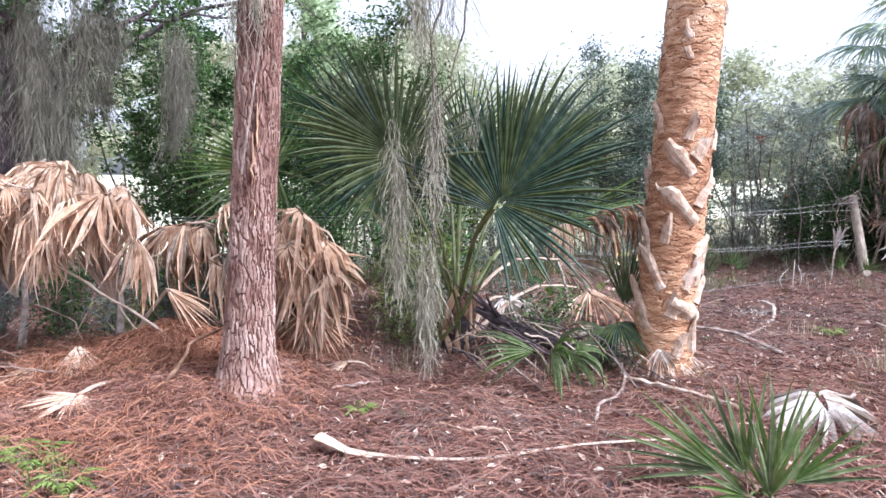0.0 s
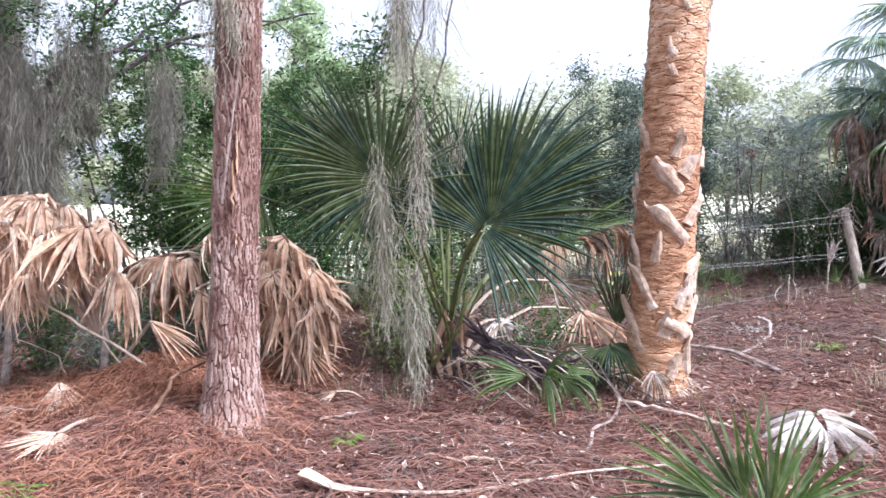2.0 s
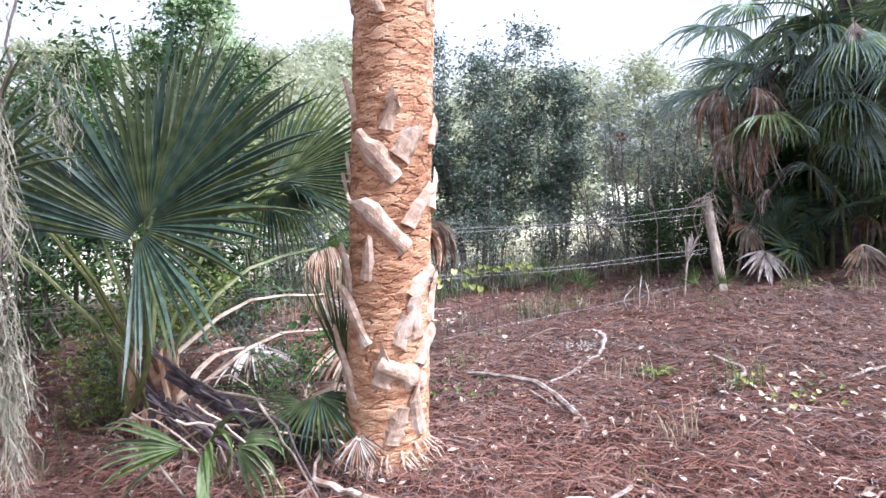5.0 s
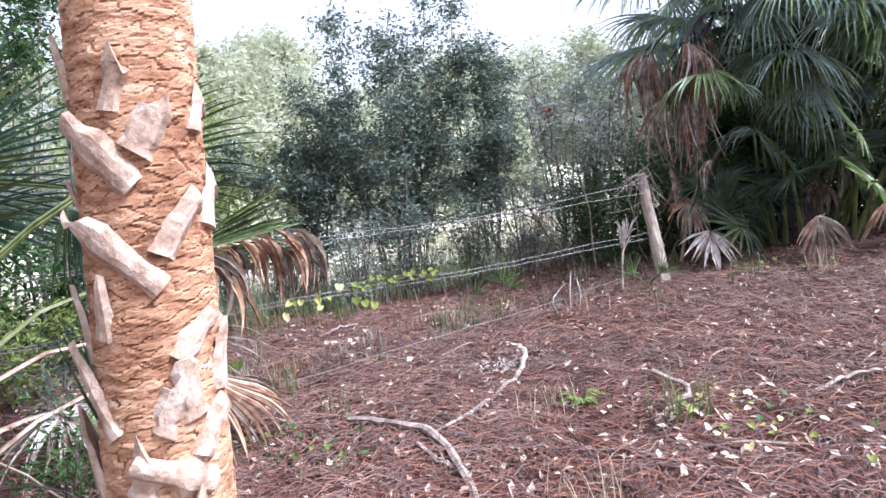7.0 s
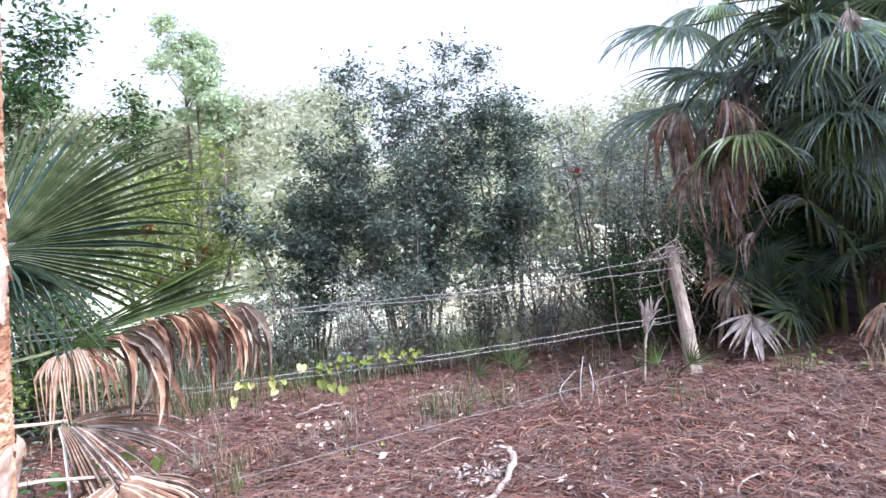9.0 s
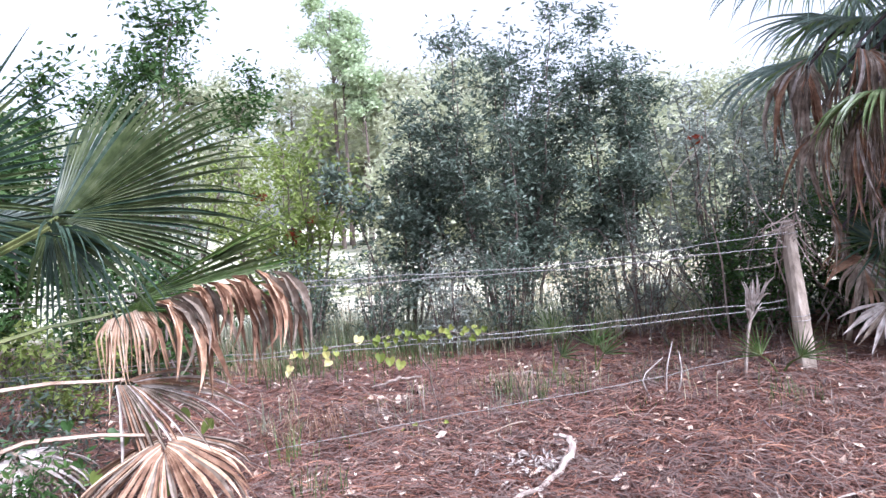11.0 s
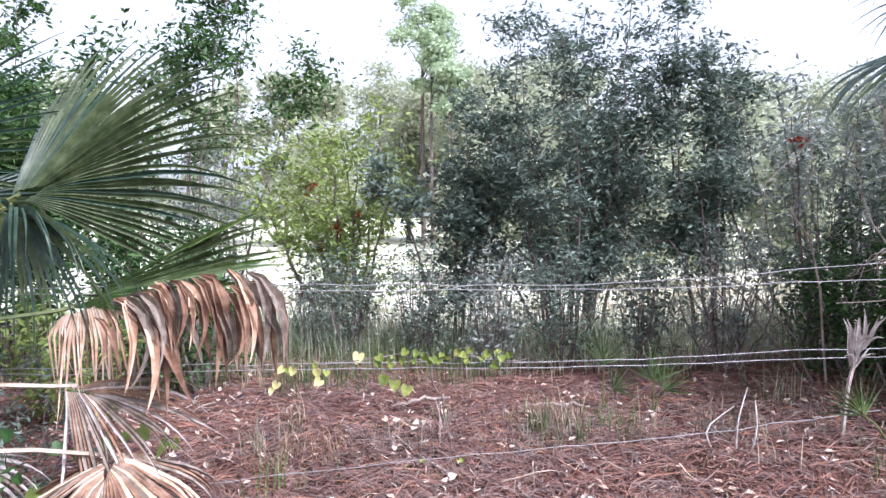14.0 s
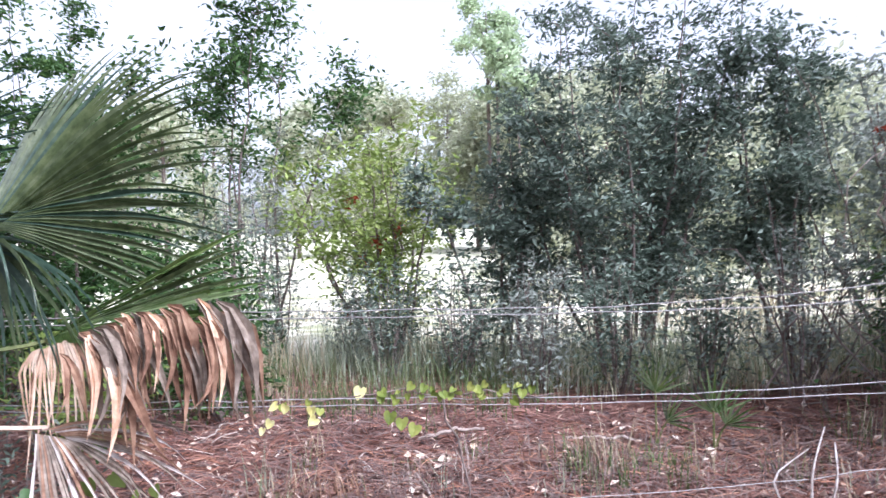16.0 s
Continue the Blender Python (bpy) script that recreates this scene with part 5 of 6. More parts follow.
for i, (x, y, h) in enumerate(((-1.9, 6.75, 0.75), (-1.2, 6.7, 0.6), (-0.6, 6.8, 0.7), (0.1, 7.0, 0.7), (0.9, 7.3, 0.7), (1.9, 7.5, 0.75), (2.1, 6.9, 0.5), (1.2, 6.75, 0.5))):
    shrub("brush", (x, y), h, 0.42, 900, 0.05, [M_LEAF_GREEN, M_LEAF_LIME, M_LEAF_OLIVE][i % 3], "low twiggy undergrowth with small green leaves", 140 + i, 12, 0.05, 0.3, 3, 0.006, 0.12, "brush", "undergrowth round the palms")
for i, (x, y, h, mt) in enumerate(((0.2, 10.7, 2.1, M_LEAF_OLIVE), (-0.4, 10.2, 2.0, M_LEAF_GREEN), (-0.1, 11.6, 2.7, M_LEAF_GREY))):
    shrub("brush", (x, y), h, 0.6, 2400, 0.06, mt, "tall loose brush between the fence and the field", 190 + i, 9, 0.12, 0.34, 5, 0.009, 0.13, "brush", "brush along the fence")
shrub("brush", (-1.4, 7.4), 0.9, 0.6, 1800, 0.06, M_LEAF_GREEN, "low green brush behind dead palm leaves", 133, 8, 0.1, 0.4, 3, 0.008, 0.12, "brush", "brush along the fence")


def big_oak():
    rng = np.random.default_rng(66)
    ob = thing("live_oak", (-3.6, 8.3, gz(-3.6, 8.3)), "spreading live oak hung with grey moss", "tree")
    base = np.array((-3.6, 8.3, gz(-3.6, 8.3) - 0.1))
    trunk = part("trunk", tube(curve_points([base, base + (0.1, 0, 1.6), base + (0.3, -0.1, 3.2), base + (0.4, 0, 5)], 14), [0.24, 0.18, 0.12, 0.05], 10, 1, 0.1, rng), M_LOG, ob)
    tips = []
    for e in ((-0.9, 8.4, 3.0), (-1.6, 7.8, 3.5), (-0.2, 9.2, 3.5), (-2.6, 7.3, 3.1), (-4.8, 7.4, 3.4), (-1.2, 9.6, 4.2), (-5.2, 9.4, 4.0), (-2.9, 8.0, 4.6)):
        s = base + (0.2, -0.05, rng.uniform(1.9, 3.4))
        e = np.array(e)
        pts = curve_points([s, (s + e) / 2 + (0, 0, 0.3) + rng.normal(0, 0.15, 3), e], 14, 0.05, rng)
        part("limb", tube(pts, [0.055, 0.025, 0.008], 6, 1, 0.1, rng), M_LOG, trunk)
        for _ in range(7):
            p = pts[rng.integers(4, 12)]
            q = p + rng.normal(0, 0.35, 3) + (0, 0, -0.05)
            tw = curve_points([p, (p + q) / 2 + rng.normal(0, 0.06, 3), q], 6)
            part("twig", tube(tw, [0.012, 0.004], 4), M_LOG, trunk)
            tips += [*tw[2:]]
    tp = np.array(tips)
    c = tp[rng.integers(0, len(tp), 9000)] + rng.normal(0, 0.14, (9000, 3))
    part("foliage", leaf_cloud(c, 0.06, 0.42, rng), M_LEAF_GREEN, ob)
    return tp


oak_tips = big_oak()


def moss(top, length, count, spread, seed, label, thick=0.0022, mat=M_MOSS):
    """A beard of moss in a few overlapping strands."""
    rng = np.random.default_rng(seed + 5)
    ob = thing("spanish_moss", top, label, "moss", "hanging moss")
    for k in range(4):
        off = np.array((rng.normal(0, spread * 0.7), rng.normal(0, spread * 0.7), -length * 0.12 * k * rng.uniform(0.3, 1)))
        tagged(part("moss_strand", moss_clump(np.array(top) + off, length * rng.uniform(0.65, 0.95), count // 4, spread * 0.75, seed * 4 + k, thick), mat, ob), kind="stuff")


def build_moss():
    rng = np.random.default_rng(90)
    vine = curve_points([(1.42, 5.46, 3.31), (1.52, 5.46, 2.6), (1.44, 5.47, 2.0), (1.47, 5.5, 1.2), (1.36, 5.55, 0.6)], 26, 0.012, rng)
    vine2 = curve_points([(1.62, 5.56, 3.28), (1.66, 5.5, 2.5), (1.55, 5.5, 1.9), (1.42, 5.5, 1.4)], 20, 0.012, rng)
    solo("hanging_vine", tube(vine, [0.008, 0.007, 0.004], 5), M_STEM, "dark dry vine hanging from the pine limb", "vine")
    solo("hanging_vine", tube(vine2, [0.007, 0.006, 0.004], 5), M_STEM, "dark dry vine hanging from the pine limb", "vine")
    for top, ln, n, sp in (((1.38, 5.44, 3.3), 1.6, 480, 0.045), ((1.46, 5.5, 2.2), 1.2, 240, 0.035), ((1.24, 5.5, 1.72), 1.3, 380, 0.03), ((1.42, 5.5, 1.02), 0.95, 420, 0.034), ((1.56, 5.5, 3.2), 1.1, 160, 0.05), ((1.7, 5.6, 2.0), 0.6, 100, 0.06)):
        moss(top, ln, n, sp, int(rng.integers(1e6)), "grey-green Spanish moss trailing from the vine")
    moss((0.5, 5.0, 2.85), 1.0, 620, 0.055, 7, "grey-green Spanish moss clinging to pine bark")
    for i in range(20):
        p = oak_tips[rng.integers(0, len(oak_tips))]
        moss(p, rng.uniform(0.6, 1.7), 520, 0.075, 200 + i, "grey Spanish moss hanging from oak twigs", 0.0028, M_MOSS_DARK)
    for p in ((-2.75, 7.7, 3.0), (-2.95, 7.9, 3.1), (-2.55, 7.6, 2.6)):
        moss(p, 1.8, 1200, 0.10, int(p[0] * -100), "grey Spanish moss hanging from oak twigs", 0.0028, M_MOSS_DARK)


build_moss()


# ---- woods across the field ----
def far_tree(x, y, h, w, mat, seed, pine=False):
    rng = np.random.default_rng(seed)
    z0 = float(ground_height(x, y))
    kind = "far_pine" if pine else "far_tree"
    ob = thing(kind, (x, y, z0), "distant pine with pale bare trunk and rounded haze-paled tufts" if pine else "distant grey-green tree across the field, paled for haze", "tree", "woods across the field")
    base = np.array((x, y, z0))
    trunk = part("trunk", tube(curve_points([base, base + rng.normal(0, 0.2, 3) * (1, 1, 0) + (0, 0, h * 0.5), base + (0, 0, h * 0.95)], 8), [w * 0.055, w * 0.04, w * 0.01], 6), M_STEM, ob)
    c = []
    tufts = 11 if pine else 26
    for _ in range(tufts):
        a = rng.uniform(0, 6.28)
        hh = rng.uniform(0.7, 1.0) if pine else rng.uniform(0.18, 1.0)
        r = w * (0.55 if pine else math.sqrt(max(0.05, 1 - (hh - 0.45) ** 2 * 2.6))) * rng.uniform(0.3, 0.9)
        p = base + np.array((math.cos(a) * r, math.sin(a) * r, h * hh))
        part("limb", tube(curve_points([base + (0, 0, h * hh * 0.85), p], 4), [w * 0.012, w * 0.004], 4), M_STEM, trunk)
        k = 260
        c.append(p + rng.normal(0, 1, (k, 3)) * np.array((0.24, 0.24, 0.15) if pine else (0.3, 0.3, 0.24)) * w * 0.55)
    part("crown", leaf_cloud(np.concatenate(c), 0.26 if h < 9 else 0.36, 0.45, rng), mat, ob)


rw = np.random.default_rng(404)
for i in range(34):
    x = -34 + 2.4 * i + rw.uniform(-0.8, 0.8)
    y = 32 + rw.uniform(-4, 9)
    low = -12.5 < x < -4.5
    y += 9 if -14 < x < -3.8 else 0
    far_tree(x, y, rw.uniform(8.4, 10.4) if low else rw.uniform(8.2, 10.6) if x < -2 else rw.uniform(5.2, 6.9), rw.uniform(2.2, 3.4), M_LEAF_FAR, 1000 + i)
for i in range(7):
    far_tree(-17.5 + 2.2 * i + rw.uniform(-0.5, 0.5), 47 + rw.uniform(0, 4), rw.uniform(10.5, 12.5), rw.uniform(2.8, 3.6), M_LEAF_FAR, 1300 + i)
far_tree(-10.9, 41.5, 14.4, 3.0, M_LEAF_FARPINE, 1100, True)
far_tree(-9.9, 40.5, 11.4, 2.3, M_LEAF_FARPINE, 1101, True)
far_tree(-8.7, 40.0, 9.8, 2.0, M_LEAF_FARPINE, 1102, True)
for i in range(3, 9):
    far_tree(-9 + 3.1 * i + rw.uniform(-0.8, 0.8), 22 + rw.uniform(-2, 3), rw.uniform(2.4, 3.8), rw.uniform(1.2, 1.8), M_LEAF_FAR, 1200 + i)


# ---- things on the floor ----
def stick(ctrl, r, label, seed, mat=None, name="stick", n=14):
    rng = np.random.default_rng(seed)
    pts = curve_points([(x, y, gz(x, y) + h) for x, y, h in ctrl], n, 0.006, rng)
    ob = solo(name, tube(pts, r, 6, 0.85, 0.12, rng), mat or M_STICK, label, "stick" if name == "stick" else name.replace("_", " "), "sticks on the floor" if name == "stick" else "")
    return ob


def build_floor_things():
    rng = np.random.default_rng(12)
    # dead leaf stalk with its broad pale foot
    p = thing("palm_stalk", (1.9, 4.5, gz(1.9, 4.5)), "long dry palm leaf stalk with a pale broad foot", "palm stalk")
    pts = curve_points([(x, y, gz(x, y) + h) for x, y, h in ((1.12, 4.45, 0.06), (1.35, 4.42, 0.04), (1.8, 4.46, 0.03), (2.3, 4.6, 0.035), (2.75, 4.72, 0.04))], 16)
    part("shaft", tube(pts, [0.02, 0.017, 0.013, 0.011], 6, 0.6), M_DEAD_STALK, p)
    pts = [(1.02, 4.46, gz(1.02, 4.46) + 0.10), (1.08, 4.45, gz(1.08, 4.45) + 0.085), (1.18, 4.43, gz(1.18, 4.43) + 0.05), (1.3, 4.42, gz(1.3, 4.42) + 0.035)]
    part("stalk_foot", tube(pts, [0.064, 0.056, 0.036, 0.018], 9, 0.3), M_DEAD_PALE, p, "pale broad stalk foot")
    log = thing("fallen_log", (2.1, 6.25, gz(2.1, 6.25)), "dark rotting fallen palm log behind the low palmettos", "log")
    part("log_body", tube(curve_points([(1.66, 6.5, 0.34), (2.0, 6.35, 0.22), (2.35, 6.15, 0.12), (2.6, 6.02, 0.08)], 14), [0.03, 0.05, 0.055, 0.06], 9, 1, 0.25, rng), M_LOG, log)
    for e in ((1.6, 6.35, 0.55), (1.75, 6.25, 0.5), (1.5, 6.6, 0.5)):
        part("broken_stub", tube(curve_points([(1.85, 6.42, 0.28), np.array(e) * 0.5 + np.array((0.9, 3.2, 0.17)), e], 6), [0.02, 0.006], 5), M_LOG, log)
    for i in range(52):
        x, y = 1.45 + 0.022 * i + rng.normal(0, 0.08), 6.35 - 0.009 * i + rng.normal(0, 0.18)
        a = rng.uniform(-0.9, 0.5)
        ln = rng.uniform(0.3, 0.7)
        stick([(x, y, rng.uniform(0.05, 0.4)), (x + math.cos(a) * ln * 0.5, y + math.sin(a) * ln * 0.5, rng.uniform(0.1, 0.3)), (x + math.cos(a) * ln, y + math.sin(a) * ln, 0.02)], [rng.uniform(0.005, 0.011), 0.004], "dark rotting palm stalk in the tangle by the log", 800 + i, (M_LOG, M_DEAD_BROWN, M_LOG, M_DEAD_STALK)[i % 4], n=8)
    stick([(1.78, 6.2, 0.32), (2.05, 5.95, 0.22), (2.3, 5.75, 0.12)], [0.012, 0.01], "dark slanting dry palm stalk against the log", 40, M_LOG)
    stick([(2.66, 5.6, 0.05), (2.95, 5.4, 0.04), (3.22, 5.2, 0.03)], [0.018, 0.014], "flat brown palm stalk at the foot of the palm", 41, M_DEAD_STALK)
    stick([(2.4, 4.98, 0.01), (2.47, 5.25, 0.04), (2.62, 5.45, 0.03), (2.66, 5.75, 0.1)], [0.01, 0.008], "curved brown stick on needles", 42)
    stick([(4.33, 8.24, 0.13), (4.41, 8.2, 0.12), (4.43, 8.05, 0.07), (4.27, 7.7, 0.04), (4.02, 7.3, 0.03), (3.78, 7.02, 0.02)], [0.012, 0.019, 0.014, 0.011, 0.007], "bleached curved stick with a hooked end", 43, n=22)
    stick([(3.35, 7.35, 0.04), (3.6, 7.15, 0.05), (3.82, 6.95, 0.05), (3.92, 6.5, 0.03), (3.95, 6.2, 0.02)], [0.02, 0.022, 0.018], "grey bent stick on needles", 44, n=18)
    stick([(3.3, 6.95, 0.0), (4.0, 6.85, 0.02), (4.6, 6.65, 0.015), (5.3, 6.45, 0.01), (6.0, 6.2, 0.005)], [0.007, 0.010, 0.007], "long thin grey fallen branch half buried", 45, n=20)
    stick([(5.05, 7.45, 0.06), (5.15, 7.2, 0.05), (5.0, 7.0, 0.03), (4.85, 6.85, 0.02)], [0.016, 0.012], "short forked bleached stick", 46)
    stick([(5.6, 6.9, 0.02), (5.9, 7.0, 0.05), (6.2, 7.15, 0.03)], [0.012, 0.01], "short bleached stick on needles", 47)
    stick([(3.72, 6.9, 0.04), (3.85, 6.65, 0.03), (4.1, 6.4, 0.02)], [0.012, 0.008], "brown stick beside bleached sticks", 48)
    stick([(3.55, 5.3, 0.02), (3.75, 5.3, 0.03), (4.0, 5.55, 0.04)], [0.016, 0.012], "pale curved stick by the dead leaf", 49)
    stick([(3.1, 8.95, 0.02), (3.35, 8.7, 0.03), (3.5, 8.6, 0.03), (3.7, 8.45, 0.02)], [0.008, 0.006], "thin pale crooked stick", 50)
    stick([(3.72, 9.6, 0.02), (3.9, 9.72, 0.03), (4.1, 9.8, 0.02)], [0.01, 0.009], "short pale stick on needles", 51)
    stick([(2.9, 9.35, 0.03), (3.05, 9.5, 0.05), (3.2, 9.62, 0.03)], [0.012, 0.01], "short white curled stick", 52)
    stick([(-0.1, 5.0, 0.02), (0.02, 5.05, 0.2), (0.08, 5.15, 0.3), (0.3, 5.4, 0.36)], [0.014, 0.009], "brown dry frond stalk leaning on the pine", 53, M_DEAD_RED)
    stick([(-2.3, 5.6, 0.1), (-1.6, 5.45, 0.14), (-1.0, 5.35, 0.12)], [0.008, 0.006], "thin grey stick over the litter", 54)
    stick([(-1.3, 5.6, 0.9), (-0.9, 5.6, 0.6), (-0.5, 5.6, 0.25), (-0.3, 5.6, 0.03)], [0.01, 0.012], "thin tan dry leaf stalk slanting down from the dead palm", 55, M_DEAD_STALK)
    stick([(1.55, 4.85, 0.02), (1.75, 4.8, 0.03), (1.95, 4.82, 0.02)], [0.014, 0.01], "flat pale palm splinter", 56, M_BOOT)
    stick([(0.85, 5.3, 0.02), (1.0, 5.42, 0.04), (1.1, 5.55, 0.02)], [0.01, 0.007], "short pale stick on needles", 57)
    for i in range(120):
        x, y = rng.uniform(-2, 7.5), rng.uniform(3.6, 9.3)
        a, ln = rng.uniform(0, 6.28), rng.uniform(0.08, 0.35)
        dx, dy = math.cos(a) * ln, math.sin(a) * ln
        stick([(x, y, 0.015), (x + dx * 0.5 + rng.normal(0, 0.03), y + dy * 0.5, 0.035), (x + dx, y + dy, 0.015)], [rng.uniform(0.004, 0.008), 0.003], "thin bleached twig on needles", 600 + i, [M_STICK, M_DEAD_STALK, M_STICK][i % 3], n=6)
    # pale dead stalk with withered leaves near the post
    w = thing("withered_plant", (5.42, 9.2, gz(5.42, 9.2)), "withered white dead plant with curled leaves on a stalk", "plant")
    z0 = gz(5.42, 9.2)
    pts = curve_points([(5.42, 9.2, z0), (5.45, 9.24, z0 + 0.26), (5.5, 9.3, z0 + 0.43)], 8)
    part("stalk", tube(pts, [0.012, 0.009], 5), M_STICK, w)
    for i in range(6):
        part("withered_leaf", fan_blade(np.array(pts[7 - i % 3]) + rng.normal(0, 0.012, 3), (0.1 + 0.2 * (i - 2.5) / 2.5, -0.15, 1.0), (rng.normal(0, 0.4), -1, 0.2), rng.uniform(0.12, 0.24), n=3, amin=-8, amax=8, limp=0.05 if i < 4 else 0.5, seed=i, kink=0.28, width=1.4, costa=0.02, split=0.5), M_DEAD_GREY, w)
    f = thing("withered_plant", (4.92, 9.05, gz(4.92, 9.05)), "forked pale dead stalks standing in the litter", "plant")
    z0 = gz(4.92, 9.05)
    for dx, h in ((-0.08, 0.2), (0.08, 0.24), (0.02, 0.3)):
        part("stalk", tube(curve_points([(4.92 + dx, 8.98, z0 - 0.01), (4.92 + dx * 1.4, 9.0, z0 + h * 0.5), (4.98 + dx * 0.6, 9.1, z0 + h)], 6), [0.009, 0.004], 5, 0.6), M_DEAD_GREY, f)
    # bare tangled branches at the thicket's foot
    for i in range(48):
        x, y = rng.uniform(4.6, 6.8), rng.uniform(10.2, 11.8)
        z = gz(x, y)
        e = np.array((x + rng.normal(-0.1, 0.5), y + rng.normal(0, 0.3), z + 0.4 + 1.8 * rng.uniform(0, 1) ** 1.6))
        pts = curve_points([(x, y, z), (np.array((x, y, z)) + e) / 2 + rng.normal(0, 0.24, 3), e], 10, 0.035, rng)
        solo("bare_branch", tube(pts, [0.008, 0.0025], 5, 1, 0.1, rng), M_STICK if i % 2 else M_STEM, "bare crooked grey branch in the brush", "branch", "bare branches by the fence")


build_floor_things()


def grass_tuft(x, y, count, height, mat, label, seed, spread=0.12, category="grass", name="grass_tuft", width=0.004):
    rng = np.random.default_rng(seed)
    verts, faces = [], []
    for _ in range(count):
        px, py = x + rng.normal(0, spread), y + rng.normal(0, spread)
        a = rng.uniform(0, 6.28)
        h = height * rng.uniform(0.5, 1.1)
        z = gz(px, py) - 0.01
        lean = rng.uniform(0.1, 0.6) * h
        s = np.array((-math.sin(a), math.cos(a), 0)) * width
        b = len(verts)
        for k, t in enumerate((0, 0.4, 0.75, 1.0)):
            c = np.array((px + math.cos(a) * lean * t * t, py + math.sin(a) * lean * t * t, z + h * t * (1 - 0.25 * t * lean / h)))
            ww = s * (1 - t * 0.85)
            verts += [c + ww, c - ww]
            if k:
                faces.append((b + 2 * k - 2, b + 2 * k - 1, b + 2 * k + 1, b + 2 * k))
    return solo(name, (verts, faces), mat, label, category, "grass tufts", "stuff")


def build_small_plants():
    rng = np.random.default_rng(17)
    for i in range(60):
        x = rng.uniform(-0.5, 6.0)
        y = 9.0 + (x - 2.5) * 0.3 + rng.uniform(1.0, 2.6)
        grass_tuft(x, y, 60, rng.uniform(0.2, 0.42), M_GRASS if i % 5 else M_GRASS_DRY, "tall mixed green grass behind the fence", 1500 + i, 0.22)
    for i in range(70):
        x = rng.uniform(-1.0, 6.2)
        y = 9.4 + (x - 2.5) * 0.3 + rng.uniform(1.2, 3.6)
        grass_tuft(x, y, 70, rng.uniform(0.35, 0.75), M_GRASS_PALE if i % 4 else M_GRASS_DRY, "tall grey-green grass paled for haze at the field's edge", 2300 + i, 0.24)
    for i, (x, y) in enumerate(((4.0, 9.2), (4.3, 9.35), (3.9, 9.5), (4.15, 9.05), (5.0, 6.9), (4.4, 7.2), (3.3, 7.6), (2.9, 8.1), (2.7, 8.5), (-0.3, 4.2), (-0.1, 4.05), (4.35, 6.1), (5.6, 8.8), (6.4, 9.0), (6.9, 8.9), (0.0, 7.2), (-0.8, 7.0), (-1.9, 6.9))):
        grass_tuft(x, y, 26, rng.uniform(0.12, 0.28), [M_GRASS, M_FAN_BRIGHT, M_GRASS_DRY][i % 3], "small tuft of thin grass in the litter", 1600 + i, 0.07)
    for i in range(40):
        x, y = rng.uniform(-2, 7), 14.5 + rng.uniform(0, 4)
        grass_tuft(x * 1.4, y, 50, rng.uniform(0.3, 0.6), M_GRASS_DRY, "pale dry grass in the field", 1700 + i, 0.3, width=0.006)
    c = np.stack([rng.normal(3.6, 2.8, 2600), rng.normal(6.8, 2.1, 2600), np.zeros(2600)], 1)
    c[:, 2] = ground_height(c[:, 0], c[:, 1]) + lumps(c[:, 0], c[:, 1]) + 0.03
    v, f = leaf_cloud(c, 0.05, 0.55, rng, 1.5)
    solo("fallen_leaves", (v, f), M_LITTER, "scattered pale dry fallen leaves", "leaves", kind="stuff")
    c = np.stack([rng.normal(4.27, 0.12, 110), rng.normal(8.05, 0.1, 110), np.zeros(110)], 1)
    c[:, 2] = ground_height(c[:, 0], c[:, 1]) + lumps(c[:, 0], c[:, 1]) + 0.04
    solo("leaf_pile", leaf_cloud(c, 0.05, 0.35, rng, 0.8), M_DEAD_GREY, "heap of bleached leaf scraps round the hooked stick", "leaves", kind="stuff")


def fern(x, y, size, seed):
    """A small fern: arching stems with paired leaflets."""
    rng = np.random.default_rng(seed)
    z = gz(x, y)
    ob = thing("fern", (x, y, z), "small bright green fern among pine needles", "fern", "small ferns")
    for k in range(6):
        a = k * 1.05 + rng.uniform(-0.3, 0.3)
        d = np.array((math.cos(a), math.sin(a), 0))
        pts = curve_points([(x, y, z), np.array((x, y, z)) + d * size * 0.5 + (0, 0, size * 0.6), np.array((x, y, z)) + d * size + (0, 0, size * 0.45)], 10)
        stem = part("stem", tube(pts, [0.003, 0.001], 4), M_STALK, ob)
        s = np.cross(d, (0, 0, 1))
        verts, faces = [], []
        for i in range(2, 10):
            w = size * 0.28 * (1 - (i - 2) / 9)
            for q in (-1, 1):
                o = pts[i]
                n0 = len(verts)
                verts += [o, o + s * q * w * 0.5 + d * 0.012, o + s * q * w + d * 0.02 - (0, 0, 0.01), o + s * q * w * 0.5 - d * 0.008]
                faces.append((n0, n0 + 1, n0 + 2, n0 + 3))
        tagged(part("leaf_blade", (verts, faces), M_FERN, stem), kind="stuff")


for k, (x, y, s) in enumerate(((-0.28, 4.2, 0.2), (0.02, 4.0, 0.16), (-0.55, 4.35, 0.14), (2.35, 3.95, 0.12), (4.6, 7.25, 0.13), (1.1, 5.0, 0.1))):
    fern(x, y, s, 2100 + k)


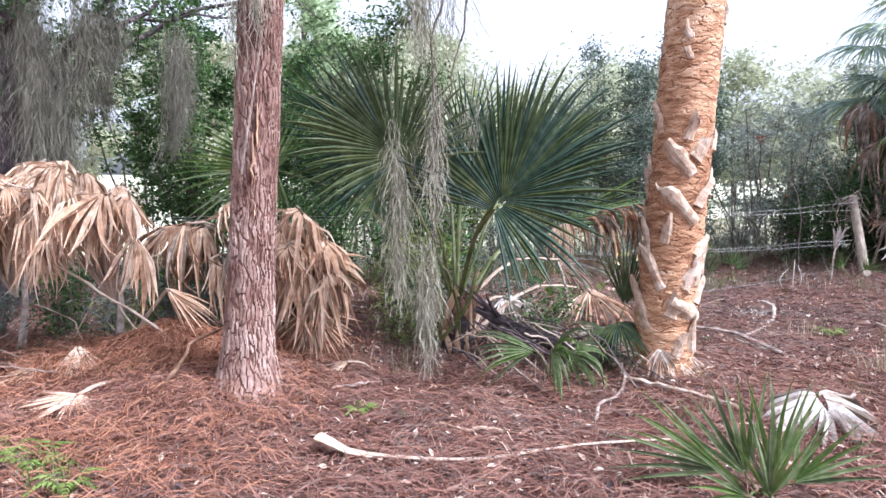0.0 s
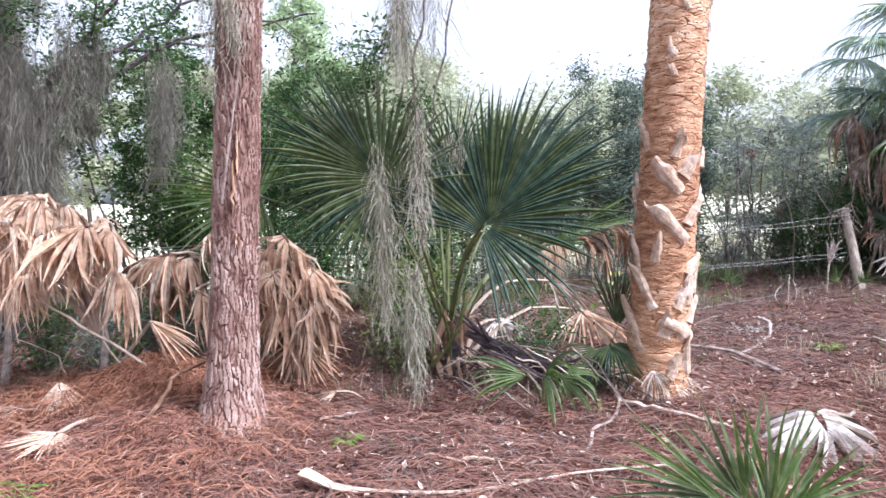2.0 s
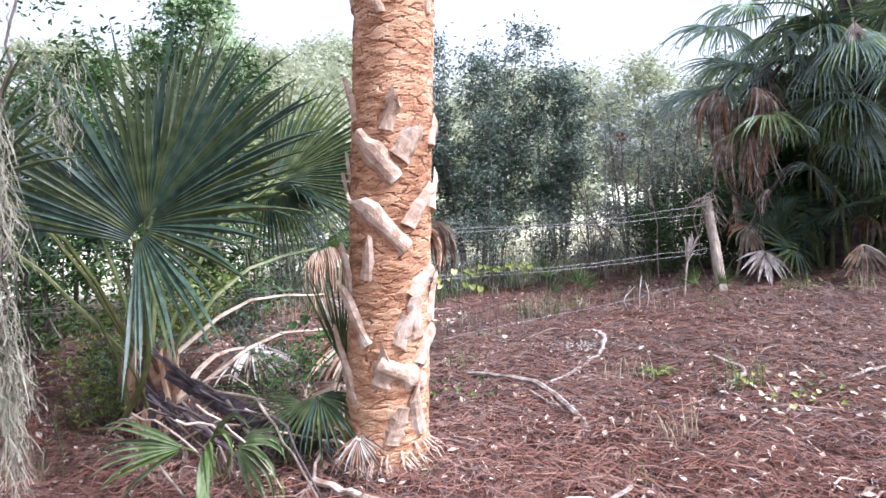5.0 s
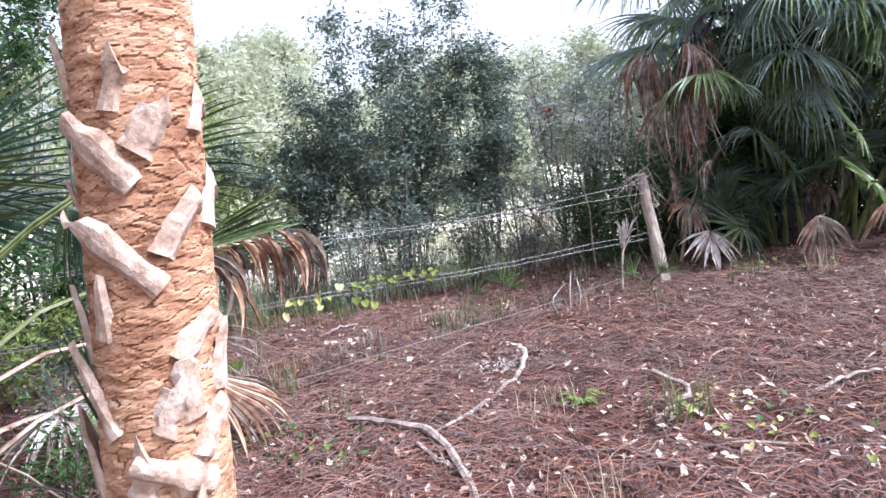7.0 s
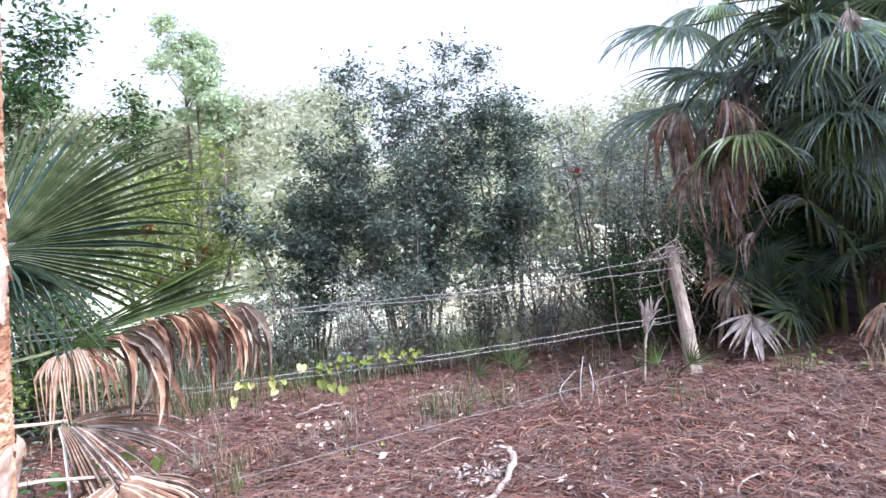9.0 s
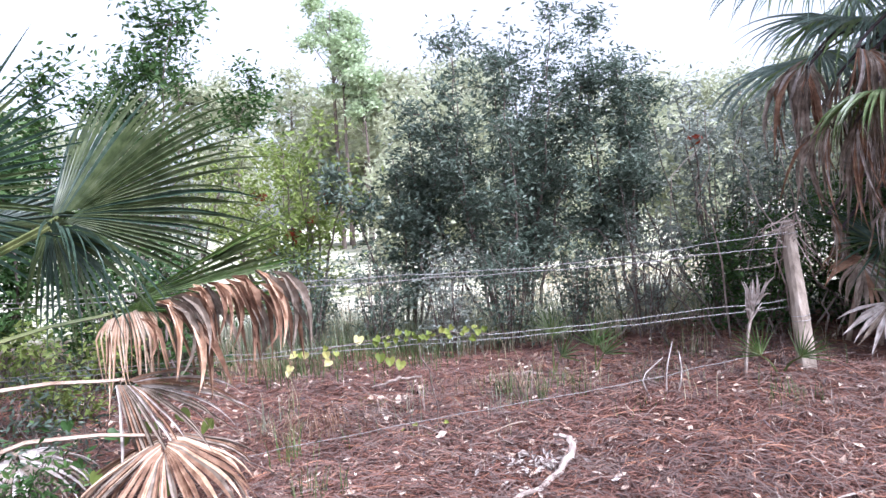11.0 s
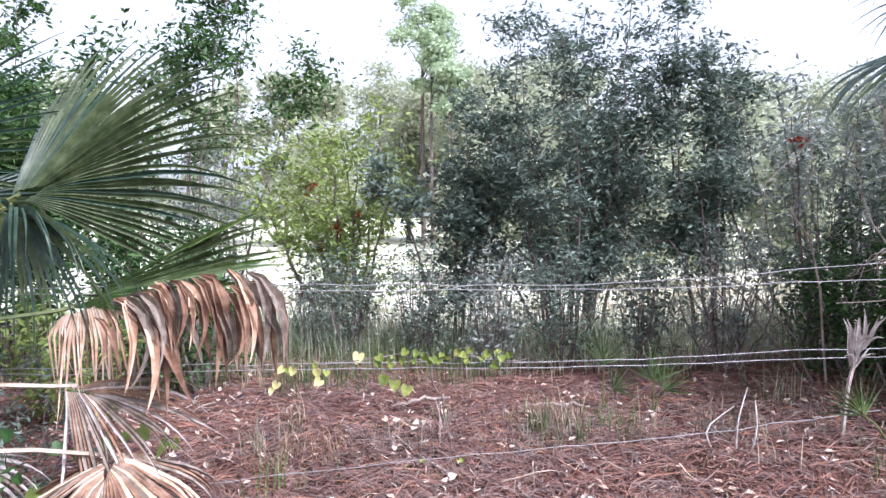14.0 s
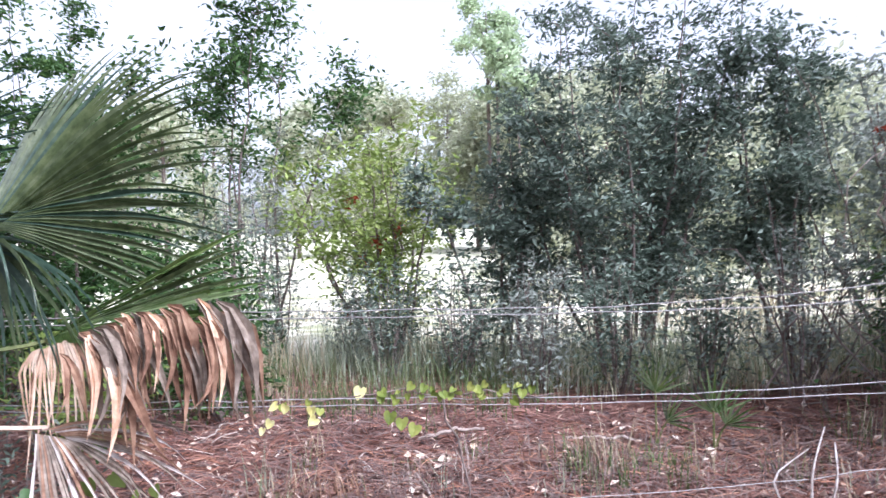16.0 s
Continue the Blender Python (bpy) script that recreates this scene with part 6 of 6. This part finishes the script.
def weeds():
    rng = np.random.default_rng(29)
    for i in range(46):
        x = rng.uniform(3.4, 6.2) if i % 3 else rng.uniform(2.4, 5.5)
        y = 8.9 + (x - 4) * 0.2 + rng.normal(0.15, 0.3)
        grass_tuft(x, y, 9, rng.uniform(0.1, 0.3), [M_GRASS, M_STEM, M_GRASS_DRY, M_STICK][i % 4], "thin dead weed stems by the fence", 1900 + i, 0.05, "weed", "weed_tuft", 0.003)
    for i in range(30):
        grass_tuft(rng.uniform(-2, 7), rng.uniform(3.8, 8.6), 8, rng.uniform(0.06, 0.16), [M_GRASS, M_GRASS_DRY, M_LEAF_LIME][i % 3], "tiny green seedling sprouts in the litter", 1980 + i, 0.04, "sprout", "sprout_tuft", 0.005)


def tangle():
    rng = np.random.default_rng(37)
    for i in range(34):
        x, y = rng.uniform(0.7, 2.7), rng.uniform(5.75, 6.9)
        grass_tuft(x, y, 14, rng.uniform(0.12, 0.34), [M_DEAD_BROWN, M_LOG, M_DEAD_STALK, M_GRASS][i % 4], "dead brown stems tangled round the fan palm", 2600 + i, 0.07, "weed", "weed_tuft", 0.003)
    for i in range(26):
        x, y = rng.uniform(-3.0, -0.2), rng.uniform(5.3, 6.3)
        grass_tuft(x, y, 14, rng.uniform(0.1, 0.35), [M_DEAD_STALK, M_GRASS, M_DEAD_BROWN][i % 3], "dry stems under the dead palm leaves", 2650 + i, 0.07, "weed", "weed_tuft", 0.003)
    for i in range(30):
        x = rng.uniform(2.4, 6.3)
        y = 8.55 + (x - 3.2) * 0.32 + rng.normal(0.55, 0.3)
        grass_tuft(x, y, 16, rng.uniform(0.1, 0.3), [M_STEM, M_GRASS, M_DEAD_RED, M_GRASS_PALE][i % 4], "thin mixed weeds at the foot of the wire fence", 2700 + i, 0.08, "weed", "weed_tuft", 0.003)
    for i, (x, y) in enumerate(((2.75, 8.35), (2.95, 8.5))):
        grass_tuft(x, y, 40, 0.2, M_DEAD_RED, "rusty dead fern clump in the litter", 2760 + i, 0.09, "fern", "dead_fern", 0.004)


build_small_plants()
weeds()
tangle()

scatter_needles("pine_needle_litter", 64000, (-4.6, 6.4, 1.0, 9.6), M_NEEDLE, "deep loose carpet of red-brown pine needles", 71)
scatter_needles("pine_needle_litter", 42000, (1.2, 11.0, 3.6, 12.0), M_NEEDLE, "deep loose carpet of red-brown pine needles", 72, width=0.0016)
scatter_needles("weathered_needle_litter", 38000, (-5.0, 11.0, -0.5, 11.6), M_NEEDLE_GREY, "weathered grey-brown needles and straw", 73, (0.1, 0.3), 0.0016, 0.05)
scatter_needles("pine_needle_litter", 9000, (-1.3, 0.9, 4.2, 6.3), M_NEEDLE, "needles heaped round the foot of the pine", 74, (0.12, 0.24), 0.0014, 0.09)
scatter_needles("fresh_needle_litter", 9000, (-1.5, 0.45, 5.25, 6.4), M_NEEDLE_RED, "orange-red needle heap beside the pine", 82, (0.14, 0.26), 0.0016, 0.2)
scatter_needles("weathered_needle_litter", 22000, (1.6, 9.0, 5.6, 10.6), M_NEEDLE_GREY, "weathered grey-brown needles and straw", 83, (0.06, 0.2), 0.0018, 0.05)
scatter_needles("bark_chip_litter", 11000, (-5.0, 11.0, 1.0, 11.2), M_LITTER, "small pale bark chips and straw bits", 75, (0.03, 0.10), 0.0035, 0.02)
scatter_needles("dark_chip_litter", 12000, (-5.0, 11.0, 1.0, 11.6), M_LOG, "small dark bark chips and rotting bits", 76, (0.03, 0.12), 0.006, 0.015)
scatter_needles("pine_needle_litter", 18000, (-4.0, 5.4, 2.2, 7.4), M_NEEDLE, "heaped loose red-brown pine needles", 77, (0.12, 0.24), 0.0016, 0.07)
scatter_needles("fresh_needle_litter", 11000, (-2.6, 1.1, 3.4, 7.0), M_NEEDLE_RED, "orange-red fresh pine needles in heaps", 78, (0.12, 0.24), 0.0015, 0.12)
scatter_needles("fresh_needle_litter", 14000, (-2.0, 11.0, 1.5, 11.8), M_NEEDLE_RED, "orange-red fresh pine needles strewn thinly", 79, (0.12, 0.24), 0.0013, 0.04)
scatter_needles("sparse_needle_litter", 60000, (-12.0, 16.0, -9.0, 13.5), M_NEEDLE, "thin cover of red-brown pine needles", 80, (0.12, 0.26), 0.002, 0.03)
